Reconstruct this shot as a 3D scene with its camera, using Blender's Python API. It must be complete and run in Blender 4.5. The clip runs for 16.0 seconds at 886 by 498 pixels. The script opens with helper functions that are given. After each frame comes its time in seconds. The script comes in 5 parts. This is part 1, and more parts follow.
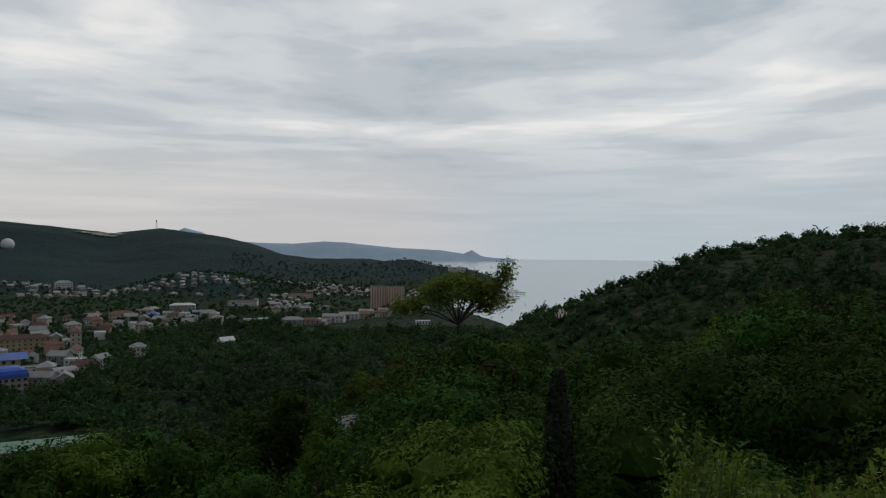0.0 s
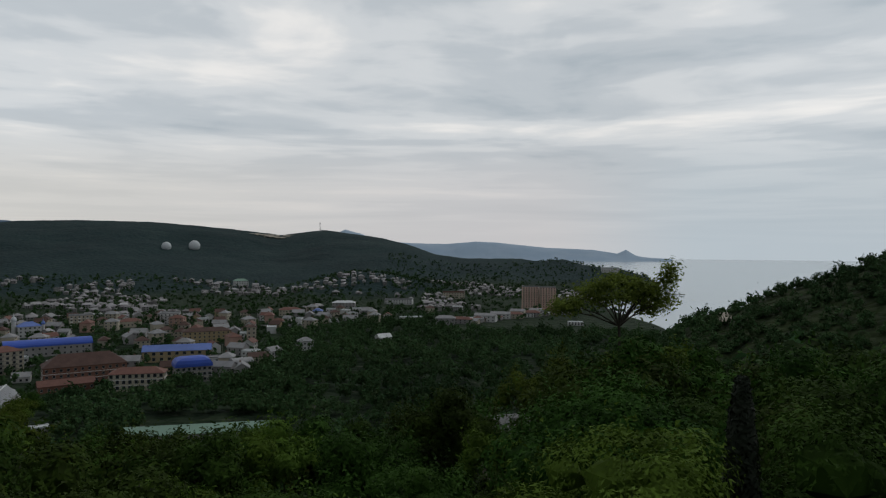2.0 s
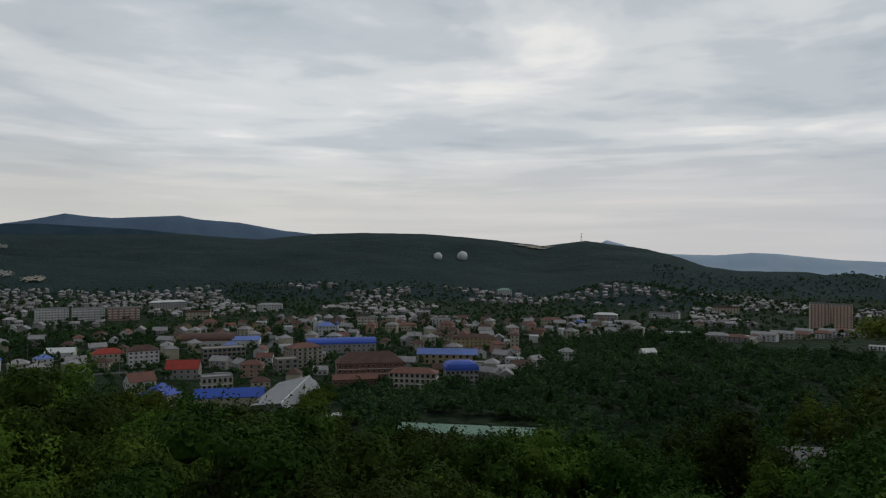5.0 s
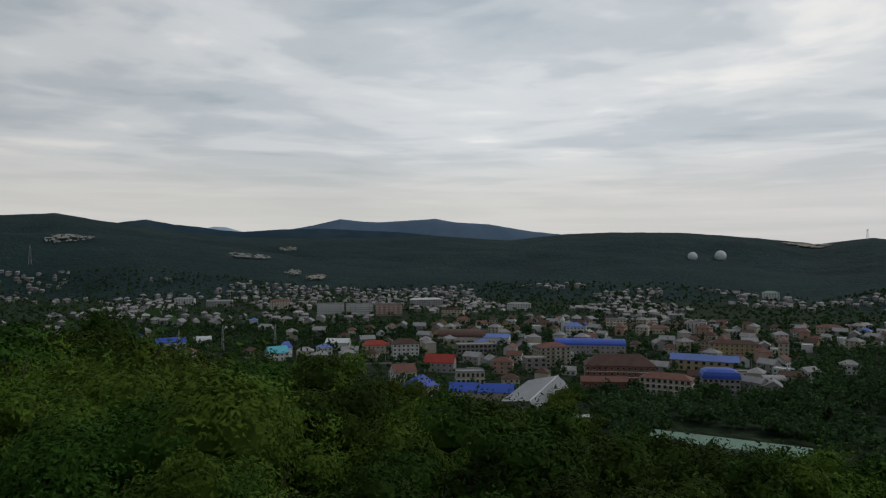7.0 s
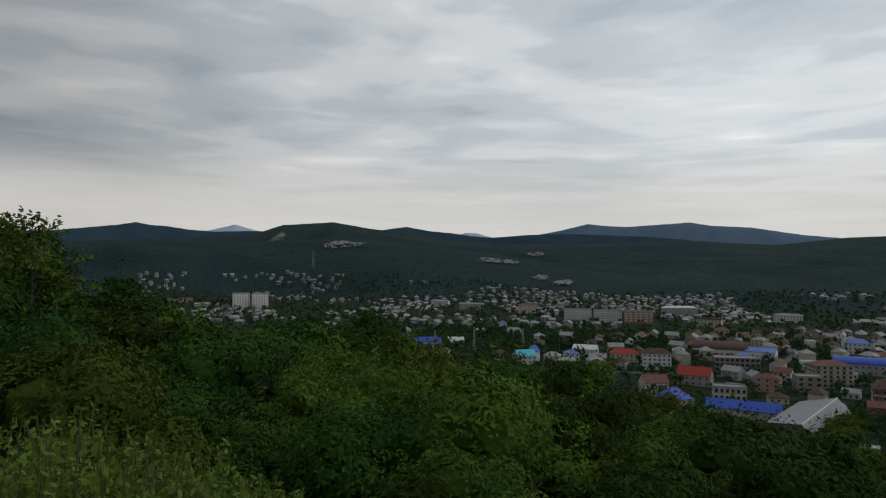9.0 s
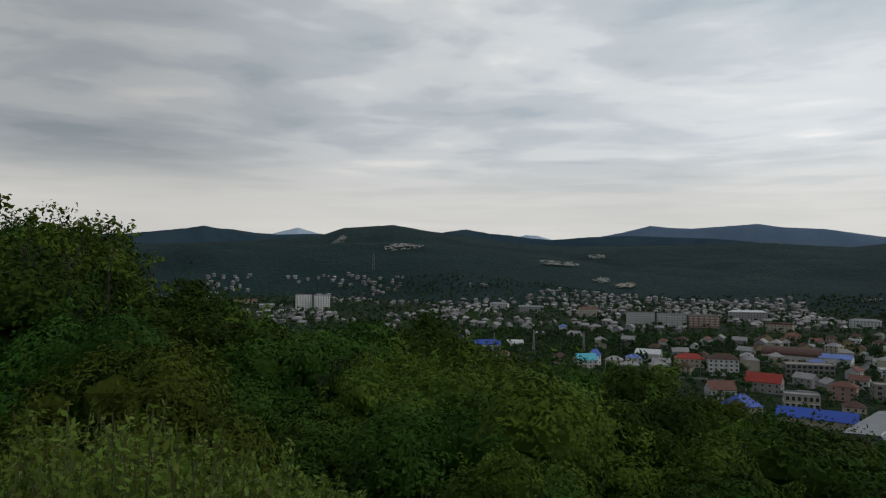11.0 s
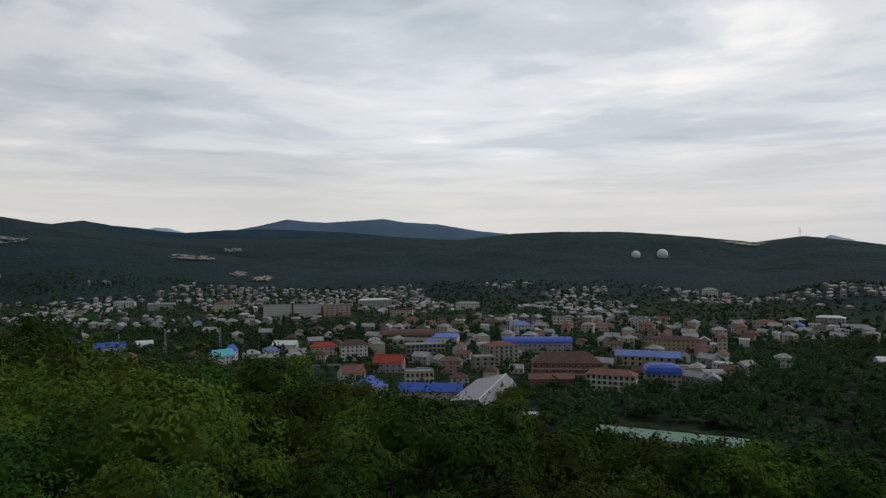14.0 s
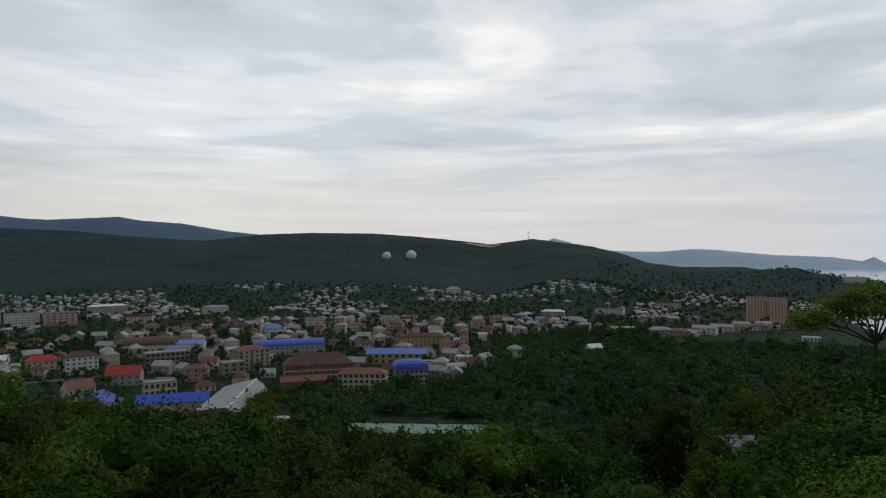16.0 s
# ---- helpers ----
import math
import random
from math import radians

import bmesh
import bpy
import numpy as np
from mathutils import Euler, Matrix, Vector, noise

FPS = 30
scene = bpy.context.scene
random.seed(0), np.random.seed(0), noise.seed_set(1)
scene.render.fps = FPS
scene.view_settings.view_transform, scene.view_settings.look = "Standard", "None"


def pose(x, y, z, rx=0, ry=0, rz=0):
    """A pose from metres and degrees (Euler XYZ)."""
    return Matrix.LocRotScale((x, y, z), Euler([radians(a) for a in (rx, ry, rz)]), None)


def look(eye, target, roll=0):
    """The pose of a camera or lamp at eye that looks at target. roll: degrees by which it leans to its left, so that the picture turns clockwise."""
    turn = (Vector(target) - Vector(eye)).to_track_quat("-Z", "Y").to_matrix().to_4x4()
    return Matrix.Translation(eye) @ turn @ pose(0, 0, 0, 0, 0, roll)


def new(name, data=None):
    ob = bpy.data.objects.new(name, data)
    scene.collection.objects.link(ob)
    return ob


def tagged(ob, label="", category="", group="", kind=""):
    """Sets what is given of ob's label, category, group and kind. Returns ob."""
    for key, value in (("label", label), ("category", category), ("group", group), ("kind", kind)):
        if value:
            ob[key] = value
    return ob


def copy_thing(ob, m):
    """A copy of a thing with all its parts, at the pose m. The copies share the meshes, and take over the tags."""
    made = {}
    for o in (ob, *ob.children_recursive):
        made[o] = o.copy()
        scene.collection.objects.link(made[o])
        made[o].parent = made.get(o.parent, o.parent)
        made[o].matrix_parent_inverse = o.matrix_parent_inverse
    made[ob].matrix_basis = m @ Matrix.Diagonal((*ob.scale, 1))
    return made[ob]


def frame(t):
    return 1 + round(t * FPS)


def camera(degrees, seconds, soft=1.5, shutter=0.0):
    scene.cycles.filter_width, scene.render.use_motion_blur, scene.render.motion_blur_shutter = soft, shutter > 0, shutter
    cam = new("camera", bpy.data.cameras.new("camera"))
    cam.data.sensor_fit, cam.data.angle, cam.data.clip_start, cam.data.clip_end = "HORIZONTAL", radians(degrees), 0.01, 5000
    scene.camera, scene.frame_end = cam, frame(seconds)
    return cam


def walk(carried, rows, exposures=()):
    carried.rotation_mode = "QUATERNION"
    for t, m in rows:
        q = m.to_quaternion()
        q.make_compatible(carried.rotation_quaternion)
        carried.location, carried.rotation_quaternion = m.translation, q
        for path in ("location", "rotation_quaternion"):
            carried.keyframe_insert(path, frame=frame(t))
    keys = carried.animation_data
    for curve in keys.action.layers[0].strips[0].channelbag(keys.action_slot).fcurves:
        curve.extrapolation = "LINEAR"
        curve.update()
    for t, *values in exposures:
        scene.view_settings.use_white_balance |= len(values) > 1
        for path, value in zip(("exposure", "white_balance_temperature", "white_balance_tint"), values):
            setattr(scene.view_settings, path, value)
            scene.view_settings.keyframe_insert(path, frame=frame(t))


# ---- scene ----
# ---- camera ----
cam = camera(65.0, 16.0, soft=1.2, shutter=0.0)
EYE = 100.0          # metres above the sea
# seconds, sidestep in metres, yaw, pitch, roll
ROWS = [
    (0, 0.00, 0.00, -0.36, -0.41),
    (0.5, 0.05, 2.71, -0.09, -0.43),
    (1, 0.15, 5.45, -0.12, -0.43),
    (1.5, 0.28, 8.68, -0.20, -0.28),
    (2, 0.40, 12.37, -0.42, -0.14),
    (2.5, 0.55, 15.52, -0.66, -0.03),
    (3, 0.66, 19.10, -0.50, -0.05),
    (5.5, 1.10, 38.07, 0.25, -0.44),
    (6, 1.14, 43.20, 0.04, -0.50),
    (6.5, 1.17, 48.70, 0.34, -0.23),
    (7, 1.20, 53.78, 0.35, -0.04),
    (7.5, 1.22, 59.17, 0.19, -0.57),
    (8, 1.24, 63.99, 0.30, -0.40),
    (8.5, 1.26, 68.90, 0.35, -0.40),
    (9, 1.28, 73.92, 0.74, -0.22),
    (9.6, 1.29, 77.90, 0.78, -0.20),
    (10.25, 1.30, 80.10, 0.88, -0.22),
    (10.9, 1.31, 79.20, 0.92, -0.26),
    (11.5, 1.30, 75.35, 0.92, -0.30),
    (12, 1.27, 70.21, 0.97, -0.47),
    (12.5, 1.24, 65.03, 0.76, -0.30),
    (13, 1.20, 60.04, 0.81, -0.13),
    (13.5, 1.16, 54.81, 0.67, 0.06),
    (14, 1.10, 49.54, 0.34, 0.34),
    (14.5, 1.03, 44.18, 0.63, 0.32),
    (15, 0.95, 39.25, 0.43, -0.01),
    (15.5, 0.87, 34.49, 0.32, 0.15),
    (16, 0.80, 29.41, 0.32, 0.31),
]
walk(cam, [(t, pose(-s, -0.25 * s, EYE, 90 + pitch, roll, yaw)) for t, s, yaw, pitch, roll in ROWS],
     exposures=[(0.0, -0.08), (3.0, -0.06), (6.0, -0.05), (9.0, 0.02), (12.0, 0.10), (14.0, 0.14), (16.0, 0.16)])

# ---- world, sun, exposure ----
SUN_AZ, SUN_EL = -18.0, 50.0


def node(nt, kind, **kw):
    n = nt.nodes.new(kind)
    for k, v in kw.items():
        if k == "op":
            n.operation = v
        elif k == "blend":
            n.blend_type = v
        elif k == "dtype":
            n.data_type = v
    return n


def maths(nt, op, a, b=None, clamp=False):
    n = nt.nodes.new("ShaderNodeMath")
    n.operation, n.use_clamp = op, clamp
    for i, v in enumerate((a, b)):
        if v is None:
            continue
        if isinstance(v, (int, float)):
            n.inputs[i].default_value = v
        else:
            nt.links.new(v, n.inputs[i])
    return n.outputs[0]


def ramp(nt, fac, stops, ease="EASE"):
    n = nt.nodes.new("ShaderNodeValToRGB")
    n.color_ramp.interpolation = ease
    el = n.color_ramp.elements
    while len(el) < len(stops):
        el.new(0.5)
    for e, (p, c) in zip(el, stops):
        e.position = p
        e.color = (*c, 1) if isinstance(c, tuple) else (c, c, c, 1)
    nt.links.new(fac, n.inputs[0])
    return n.outputs[0]


def mixc(nt, fac, a, b, blend="MIX"):
    n = nt.nodes.new("ShaderNodeMix")
    n.data_type, n.blend_type = "RGBA", blend
    for i, v in ((0, fac), (6, a), (7, b)):
        if isinstance(v, (int, float)):
            n.inputs[i].default_value = v
        elif isinstance(v, tuple):
            n.inputs[i].default_value = (*v, 1)
        else:
            nt.links.new(v, n.inputs[i])
    return n.outputs[2]


def noise_tex(nt, vec, scale, detail=4.0, rough=0.55, distort=0.0):
    n = nt.nodes.new("ShaderNodeTexNoise")
    n.inputs["Scale"].default_value = scale
    n.inputs["Detail"].default_value = detail
    n.inputs["Roughness"].default_value = rough
    n.inputs["Distortion"].default_value = distort
    if vec is not None:
        nt.links.new(vec, n.inputs["Vector"])
    return n.outputs["Fac"]


def mapping(nt, vec, scale=(1, 1, 1), rot=(0, 0, 0), loc=(0, 0, 0)):
    n = nt.nodes.new("ShaderNodeMapping")
    n.inputs["Scale"].default_value = scale
    n.inputs["Rotation"].default_value = [radians(a) for a in rot]
    n.inputs["Location"].default_value = loc
    nt.links.new(vec, n.inputs["Vector"])
    return n.outputs[0]


world = bpy.data.worlds.new("overcast_sky")
scene.world = world
world.use_nodes = True
nt = world.node_tree
nt.nodes.clear()
sky = nt.nodes.new("ShaderNodeTexSky")
sky.sky_type, sky.sun_disc = "NISHITA", False
sky.sun_elevation, sky.sun_rotation = radians(SUN_EL), radians(-SUN_AZ)
sky.air_density, sky.dust_density = 1.5, 3.0
tc = nt.nodes.new("ShaderNodeTexCoord").outputs["Generated"]
sep = nt.nodes.new("ShaderNodeSeparateXYZ")
nt.links.new(tc, sep.inputs[0])
up = maths(nt, "MAXIMUM", sep.outputs[2], 0.0)
den = maths(nt, "ADD", up, 0.16)
flat = nt.nodes.new("ShaderNodeCombineXYZ")
nt.links.new(maths(nt, "MULTIPLY", maths(nt, "ARCTAN2", sep.outputs[0], sep.outputs[1]), 3.4), flat.inputs[0])
nt.links.new(maths(nt, "DIVIDE", 1.0, den), flat.inputs[1])
deck = flat.outputs[0]
big = noise_tex(nt, mapping(nt, deck, (0.46, 1.0, 1), (0, 0, 5), (3.1, 0.4, 0)), 1.6, 5.0, 0.5, 0.5)
fine = noise_tex(nt, mapping(nt, deck, (0.44, 1.15, 1), (0, 0, -5), (1.7, 5.2, 0)), 3.6, 5.0, 0.5, 0.4)
cover = maths(nt, "ADD", maths(nt, "MULTIPLY", big, 0.68), maths(nt, "MULTIPLY", fine, 0.32))
cloud = ramp(nt, cover, [(0.34, (0.41, 0.47, 0.52)), (0.45, (0.53, 0.575, 0.615)), (0.54, (0.66, 0.69, 0.715)), (0.67, (0.87, 0.86, 0.845))])
# the hazy band over the horizon: cream over the land, pale blue over the sea
side = ramp(nt, maths(nt, "ADD", maths(nt, "MULTIPLY", sep.outputs[0], 0.5), 0.5), [(0.1, (0.66, 0.64, 0.60)), (0.45, (0.60, 0.59, 0.60)), (0.58, (0.49, 0.56, 0.615))])
band = ramp(nt, up, [(0.0, 0.92), (0.06, 0.72), (0.17, 0.0)])
# thinner cloud round the hidden sun, thicker inland
sv = nt.nodes.new("ShaderNodeVectorMath")
sv.operation = "DOT_PRODUCT"
sv.inputs[1].default_value = (-math.sin(radians(SUN_AZ)) * math.cos(radians(13)), math.cos(radians(SUN_AZ)) * math.cos(radians(13)), math.sin(radians(13)))
nt.links.new(tc, sv.inputs[0])
glow = ramp(nt, maths(nt, "ADD", maths(nt, "MULTIPLY", sv.outputs["Value"], 0.5), 0.5), [(0.26, 0.56), (0.44, 0.84), (0.58, 0.97), (0.70, 1.06), (0.9, 1.0), (0.985, 1.0), (1.0, 1.06)])
cloud = mixc(nt, 1.0, cloud, glow, "MULTIPLY")
veil = mixc(nt, band, cloud, side)
veil = mixc(nt, ramp(nt, up, [(0.30, 0.0), (0.62, 0.75)]), veil, (0.20, 0.225, 0.25))
bg = nt.nodes.new("ShaderNodeBackground")
back = nt.nodes.new("ShaderNodeBackground")
nt.links.new(sky.outputs[0], back.inputs[0])
back.inputs[1].default_value = 0.05
nt.links.new(veil, bg.inputs[0])
bg.inputs[1].default_value = 1.0
addn = nt.nodes.new("ShaderNodeMixShader")
addn.inputs[0].default_value = 0.96
nt.links.new(back.outputs[0], addn.inputs[1])
nt.links.new(bg.outputs[0], addn.inputs[2])
outw = nt.nodes.new("ShaderNodeOutputWorld")
nt.links.new(addn.outputs[0], outw.inputs[0])

lamp = bpy.data.lights.new("sun", "SUN")
lamp.energy, lamp.angle, lamp.color = 0.8, radians(20), (1.0, 0.97, 0.92)
sun = new("sun", lamp)
sun.matrix_world = look((0, 0, 300), (300 * math.sin(radians(SUN_AZ)), -300 * math.cos(radians(SUN_AZ)), 300 - 300 * math.tan(radians(SUN_EL))))

# ---- materials ----


def material(name, color, rough=0.8, metal=0.0, vary=0.25, scale=0.5, fine=8.0, bump=0.15, by="object", second=None, translucent=0.0, spec=0.3):
    """A surface with stains at one scale, grain at a finer one, and a shift from piece to piece."""
    m = bpy.data.materials.new(name)
    m.use_nodes = True
    t = m.node_tree
    p = t.nodes["Principled BSDF"]
    pos = t.nodes.new("ShaderNodeNewGeometry")
    a = noise_tex(t, pos.outputs["Position"], scale, 4.0)
    b = noise_tex(t, pos.outputs["Position"], fine, 3.0)
    amount = maths(t, "ADD", maths(t, "MULTIPLY", a, 0.65), maths(t, "MULTIPLY", b, 0.35))
    if by == "island":
        rnd = pos.outputs["Random Per Island"]
    else:
        rnd = t.nodes.new("ShaderNodeObjectInfo").outputs["Random"]
    lo = tuple(max(0.0, c * (1 - vary)) for c in color)
    hi = tuple(min(1.0, c * (1 + vary)) for c in (second or color))
    c = ramp(t, amount, [(0.3, lo), (0.7, hi)], "LINEAR")
    hsv = t.nodes.new("ShaderNodeHueSaturation")
    t.links.new(c, hsv.inputs["Color"])
    t.links.new(maths(t, "ADD", maths(t, "MULTIPLY", rnd, (1.3 if translucent else 0.5) * vary), 1 - (0.65 if translucent else 0.25) * vary), hsv.inputs["Value"])
    if translucent or by == "island":
        t.links.new(maths(t, "ADD", maths(t, "MULTIPLY", rnd, 0.05), 0.475), hsv.inputs["Hue"])
    t.links.new(hsv.outputs[0], p.inputs["Base Color"])
    p.inputs["Roughness"].default_value = rough
    p.inputs["Metallic"].default_value = metal
    p.inputs["Specular IOR Level"].default_value = spec
    if bump:
        bn = t.nodes.new("ShaderNodeBump")
        bn.inputs["Strength"].default_value = bump
        bn.inputs["Distance"].default_value = 0.05
        t.links.new(b, bn.inputs["Height"])
        t.links.new(bn.outputs[0], p.inputs["Normal"])
    if translucent:
        tr = t.nodes.new("ShaderNodeBsdfTranslucent")
        t.links.new(hsv.outputs[0], tr.inputs[0])
        mx = t.nodes.new("ShaderNodeMixShader")
        mx.inputs[0].default_value = translucent
        t.links.new(p.outputs[0], mx.inputs[1])
        t.links.new(tr.outputs[0], mx.inputs[2])
        t.links.new(mx.outputs[0], t.nodes["Material Output"].inputs[0])
    return m


LEAF = material("oak_leaf", (0.0122, 0.0275, 0.0048), 0.75, vary=0.5, scale=0.35, fine=2.2, bump=0, second=(0.036, 0.069, 0.011), translucent=0.1, spec=0.04)
LEAF_LIGHT = material("fresh_leaf", (0.042, 0.072, 0.010), 0.75, vary=0.45, scale=0.5, fine=2.5, bump=0, second=(0.080, 0.126, 0.018), translucent=0.15, spec=0.04)
LEAF_FRESH = material("young_leaf", (0.10, 0.15, 0.026), 0.75, vary=0.35, scale=0.8, fine=2.5, bump=0, second=(0.14, 0.20, 0.035), translucent=0.4, spec=0.04)
LEAF_DARK = material("cypress_leaf", (0.012, 0.02, 0.009), 0.75, vary=0.3, scale=0.8, fine=4, bump=0, translucent=0.1)
WEED = material("weed_leaf", (0.085, 0.135, 0.014), 0.75, vary=0.35, scale=1.2, fine=6, bump=0, second=(0.125, 0.18, 0.024), by="island", translucent=0.35)
WOODS = material("woodland_leaf", (0.025, 0.054, 0.022), 0.75, vary=0.45, scale=0.012, fine=0.12, bump=0, second=(0.046, 0.084, 0.032), by="island", translucent=0.12, spec=0.03)
BARK = material("bark", (0.045, 0.038, 0.03), 0.9, vary=0.35, scale=2, fine=18, bump=0.5)
STEM = material("dry_stem", (0.085, 0.095, 0.035), 0.85, vary=0.3, scale=3, fine=20, bump=0.1)
SOIL = material("hillside_soil", (0.055, 0.065, 0.028), 0.95, vary=0.4, scale=0.08, fine=1.5, bump=0.4, second=(0.09, 0.085, 0.05))
CONCRETE = material("raw_concrete", (0.22, 0.205, 0.185), 0.9, vary=0.3, scale=0.25, fine=3)
PLASTER_WHITE = material("white_plaster", (0.50, 0.50, 0.49), 0.85, vary=0.18, scale=0.2, fine=3)
PLASTER_CREAM = material("cream_plaster", (0.40, 0.36, 0.285), 0.85, vary=0.2, scale=0.2, fine=3)
PLASTER_YELLOW = material("yellow_plaster", (0.33, 0.26, 0.15), 0.85, vary=0.2, scale=0.2, fine=3)
PLASTER_GREY = material("grey_plaster", (0.28, 0.27, 0.265), 0.85, vary=0.22, scale=0.2, fine=3)
BRICK_PINK = material("pink_brick", (0.36, 0.235, 0.19), 0.88, vary=0.22, scale=0.15, fine=3)
PANEL_PINK = material("pink_panel", (0.62, 0.42, 0.35), 0.85, vary=0.2, scale=0.15, fine=3)
BRICK = material("red_brick", (0.17, 0.085, 0.06), 0.9, vary=0.3, scale=0.3, fine=4)
ROOF_BLUE = material("blue_sheet_roof", (0.022, 0.068, 0.36), 0.55, vary=0.18, scale=0.12, fine=2, bump=0.1, spec=0.4)
ROOF_PALE = material("faded_blue_sheet_roof", (0.11, 0.17, 0.42), 0.6, vary=0.2, scale=0.12, fine=2, bump=0.1)
ROOF_CYAN = material("turquoise_sheet_roof", (0.07, 0.36, 0.46), 0.55, vary=0.15, scale=0.2, fine=2, bump=0.1)
ROOF_RED = material("red_tile_roof", (0.27, 0.038, 0.028), 0.75, vary=0.25, scale=0.3, fine=3, bump=0.2)
ROOF_ORANGE = material("orange_tile_roof", (0.145, 0.07, 0.055), 0.8, vary=0.25, scale=0.3, fine=3, bump=0.2)
ROOF_BROWN = material("brown_tile_roof", (0.075, 0.042, 0.034), 0.8, vary=0.3, scale=0.3, fine=3, bump=0.2)
ROOF_GREY = material("slate_sheet_roof", (0.24, 0.24, 0.245), 0.8, vary=0.25, scale=0.2, fine=2, bump=0.2)
ROOF_STEEL = material("galvanised_sheet_roof", (0.22, 0.23, 0.245), 0.5, metal=0.25, vary=0.12, scale=0.12, fine=2, bump=0.1)
ROOF_GREEN = material("pale_green_sheet_roof", (0.17, 0.27, 0.21), 0.6, vary=0.15, scale=0.1, fine=2, bump=0.1)
ROOF_WHITE = material("white_membrane", (0.50, 0.52, 0.53), 0.6, vary=0.12, scale=0.2, fine=2, bump=0.05)
ASPHALT = material("asphalt", (0.09, 0.09, 0.092), 0.9, vary=0.25, scale=0.1, fine=3)
SCREE = material("quarry_rock", (0.19, 0.19, 0.17), 0.95, vary=0.5, scale=0.03, fine=0.4, bump=0.5)
SAND = material("pale_earth", (0.25, 0.225, 0.18), 0.95, vary=0.3, scale=0.04, fine=0.6, bump=0.3)
FRAME = material("weathered_window_frame", (0.36, 0.35, 0.33), 0.7, vary=0.3, scale=0.3, fine=5, bump=0.05)
TRIM = material("white_trim", (0.68, 0.67, 0.65), 0.7, vary=0.1, scale=0.5, fine=5, bump=0.05)
STEEL = material("grey_steel", (0.30, 0.31, 0.32), 0.5, metal=0.5, vary=0.2, scale=1, fine=6, bump=0.1)
FAR_WALLS = material("far_house_wall", (0.24, 0.235, 0.225), 0.85, vary=0.75, scale=0.1, fine=1, bump=0, by="island")
FAR_ROOFS = material("far_house_roof", (0.13, 0.10, 0.095), 0.8, vary=0.8, scale=0.02, fine=0.3, bump=0, by="island", second=(0.23, 0.225, 0.23))

PANE = bpy.data.materials.new("window_glass")
PANE.use_nodes = True
_p = PANE.node_tree.nodes["Principled BSDF"]
_p.inputs["Base Color"].default_value = (0.03, 0.035, 0.04, 1)
_p.inputs["Roughness"].default_value = 0.12


def terrain_material():
    """Forest on the slopes, grass and earth between the houses on the valley floor."""
    m = bpy.data.materials.new("wooded_ground")
    m.use_nodes = True
    t = m.node_tree
    p = t.nodes["Principled BSDF"]
    g = t.nodes.new("ShaderNodeNewGeometry").outputs["Position"]
    a = noise_tex(t, g, 0.006, 5.0, 0.6)
    b = noise_tex(t, g, 0.09, 4.0, 0.65)
    v = t.nodes.new("ShaderNodeTexVoronoi")
    v.inputs["Scale"].default_value = 0.12
    t.links.new(g, v.inputs["Vector"])
    # blue in these forest tones is distance haze put into the colour
    hazy_wood = ramp(t, maths(t, "ADD", maths(t, "MULTIPLY", a, 0.5), maths(t, "MULTIPLY", b, 0.5)), [(0.34, (0.008, 0.019, 0.020)), (0.52, (0.014, 0.031, 0.032)), (0.68, (0.026, 0.048, 0.044))])
    grass = ramp(t, b, [(0.3, (0.010, 0.021, 0.011)), (0.58, (0.019, 0.033, 0.016)), (0.8, (0.09, 0.086, 0.066))])
    sepz = t.nodes.new("ShaderNodeSeparateXYZ")
    t.links.new(g, sepz.inputs[0])
    low = ramp(t, maths(t, "DIVIDE", maths(t, "SUBTRACT", 24.0, sepz.outputs[2]), 12.0, True), [(0.0, 0.0), (1.0, 1.0)])
    # painted haze tint comes in with distance; nearer slopes stay scrub green
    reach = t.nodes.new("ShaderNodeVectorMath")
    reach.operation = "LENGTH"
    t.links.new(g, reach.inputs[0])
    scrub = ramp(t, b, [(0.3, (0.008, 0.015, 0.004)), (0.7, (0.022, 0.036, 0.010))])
    hazy_wood = mixc(t, ramp(t, maths(t, "DIVIDE", reach.outputs["Value"], 1000.0), [(0.5, 0.0), (0.8, 1.0)]), scrub, hazy_wood)
    t.links.new(mixc(t, low, hazy_wood, grass), p.inputs["Base Color"])
    p.inputs["Roughness"].default_value = 0.95
    p.inputs["Specular IOR Level"].default_value = 0.1
    bn = t.nodes.new("ShaderNodeBump")
    bn.inputs["Strength"].default_value = 0.9
    bn.inputs["Distance"].default_value = 3.0
    t.links.new(maths(t, "SUBTRACT", b, v.outputs["Distance"]), bn.inputs["Height"])
    t.links.new(bn.outputs[0], p.inputs["Normal"])
    return m


# backdrop surface whose two tones already hold the haze of distance
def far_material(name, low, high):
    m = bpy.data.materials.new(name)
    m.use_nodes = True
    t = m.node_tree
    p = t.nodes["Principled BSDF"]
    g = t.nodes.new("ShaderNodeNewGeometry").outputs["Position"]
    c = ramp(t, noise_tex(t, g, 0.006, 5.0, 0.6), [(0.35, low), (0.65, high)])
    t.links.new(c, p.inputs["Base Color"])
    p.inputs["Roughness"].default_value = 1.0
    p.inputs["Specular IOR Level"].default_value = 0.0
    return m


GROUND = terrain_material()
SEA = bpy.data.materials.new("calm_sea")
SEA.use_nodes = True
_t = SEA.node_tree
_p = _t.nodes["Principled BSDF"]
_p.inputs["Base Color"].default_value = (0.30, 0.375, 0.41, 1)
_p.inputs["Roughness"].default_value = 0.16
_p.inputs["IOR"].default_value = 1.33
_g = _t.nodes.new("ShaderNodeNewGeometry").outputs["Position"]
_b = _t.nodes.new("ShaderNodeBump")
_b.inputs["Strength"].default_value = 0.05
_b.inputs["Distance"].default_value = 1.0
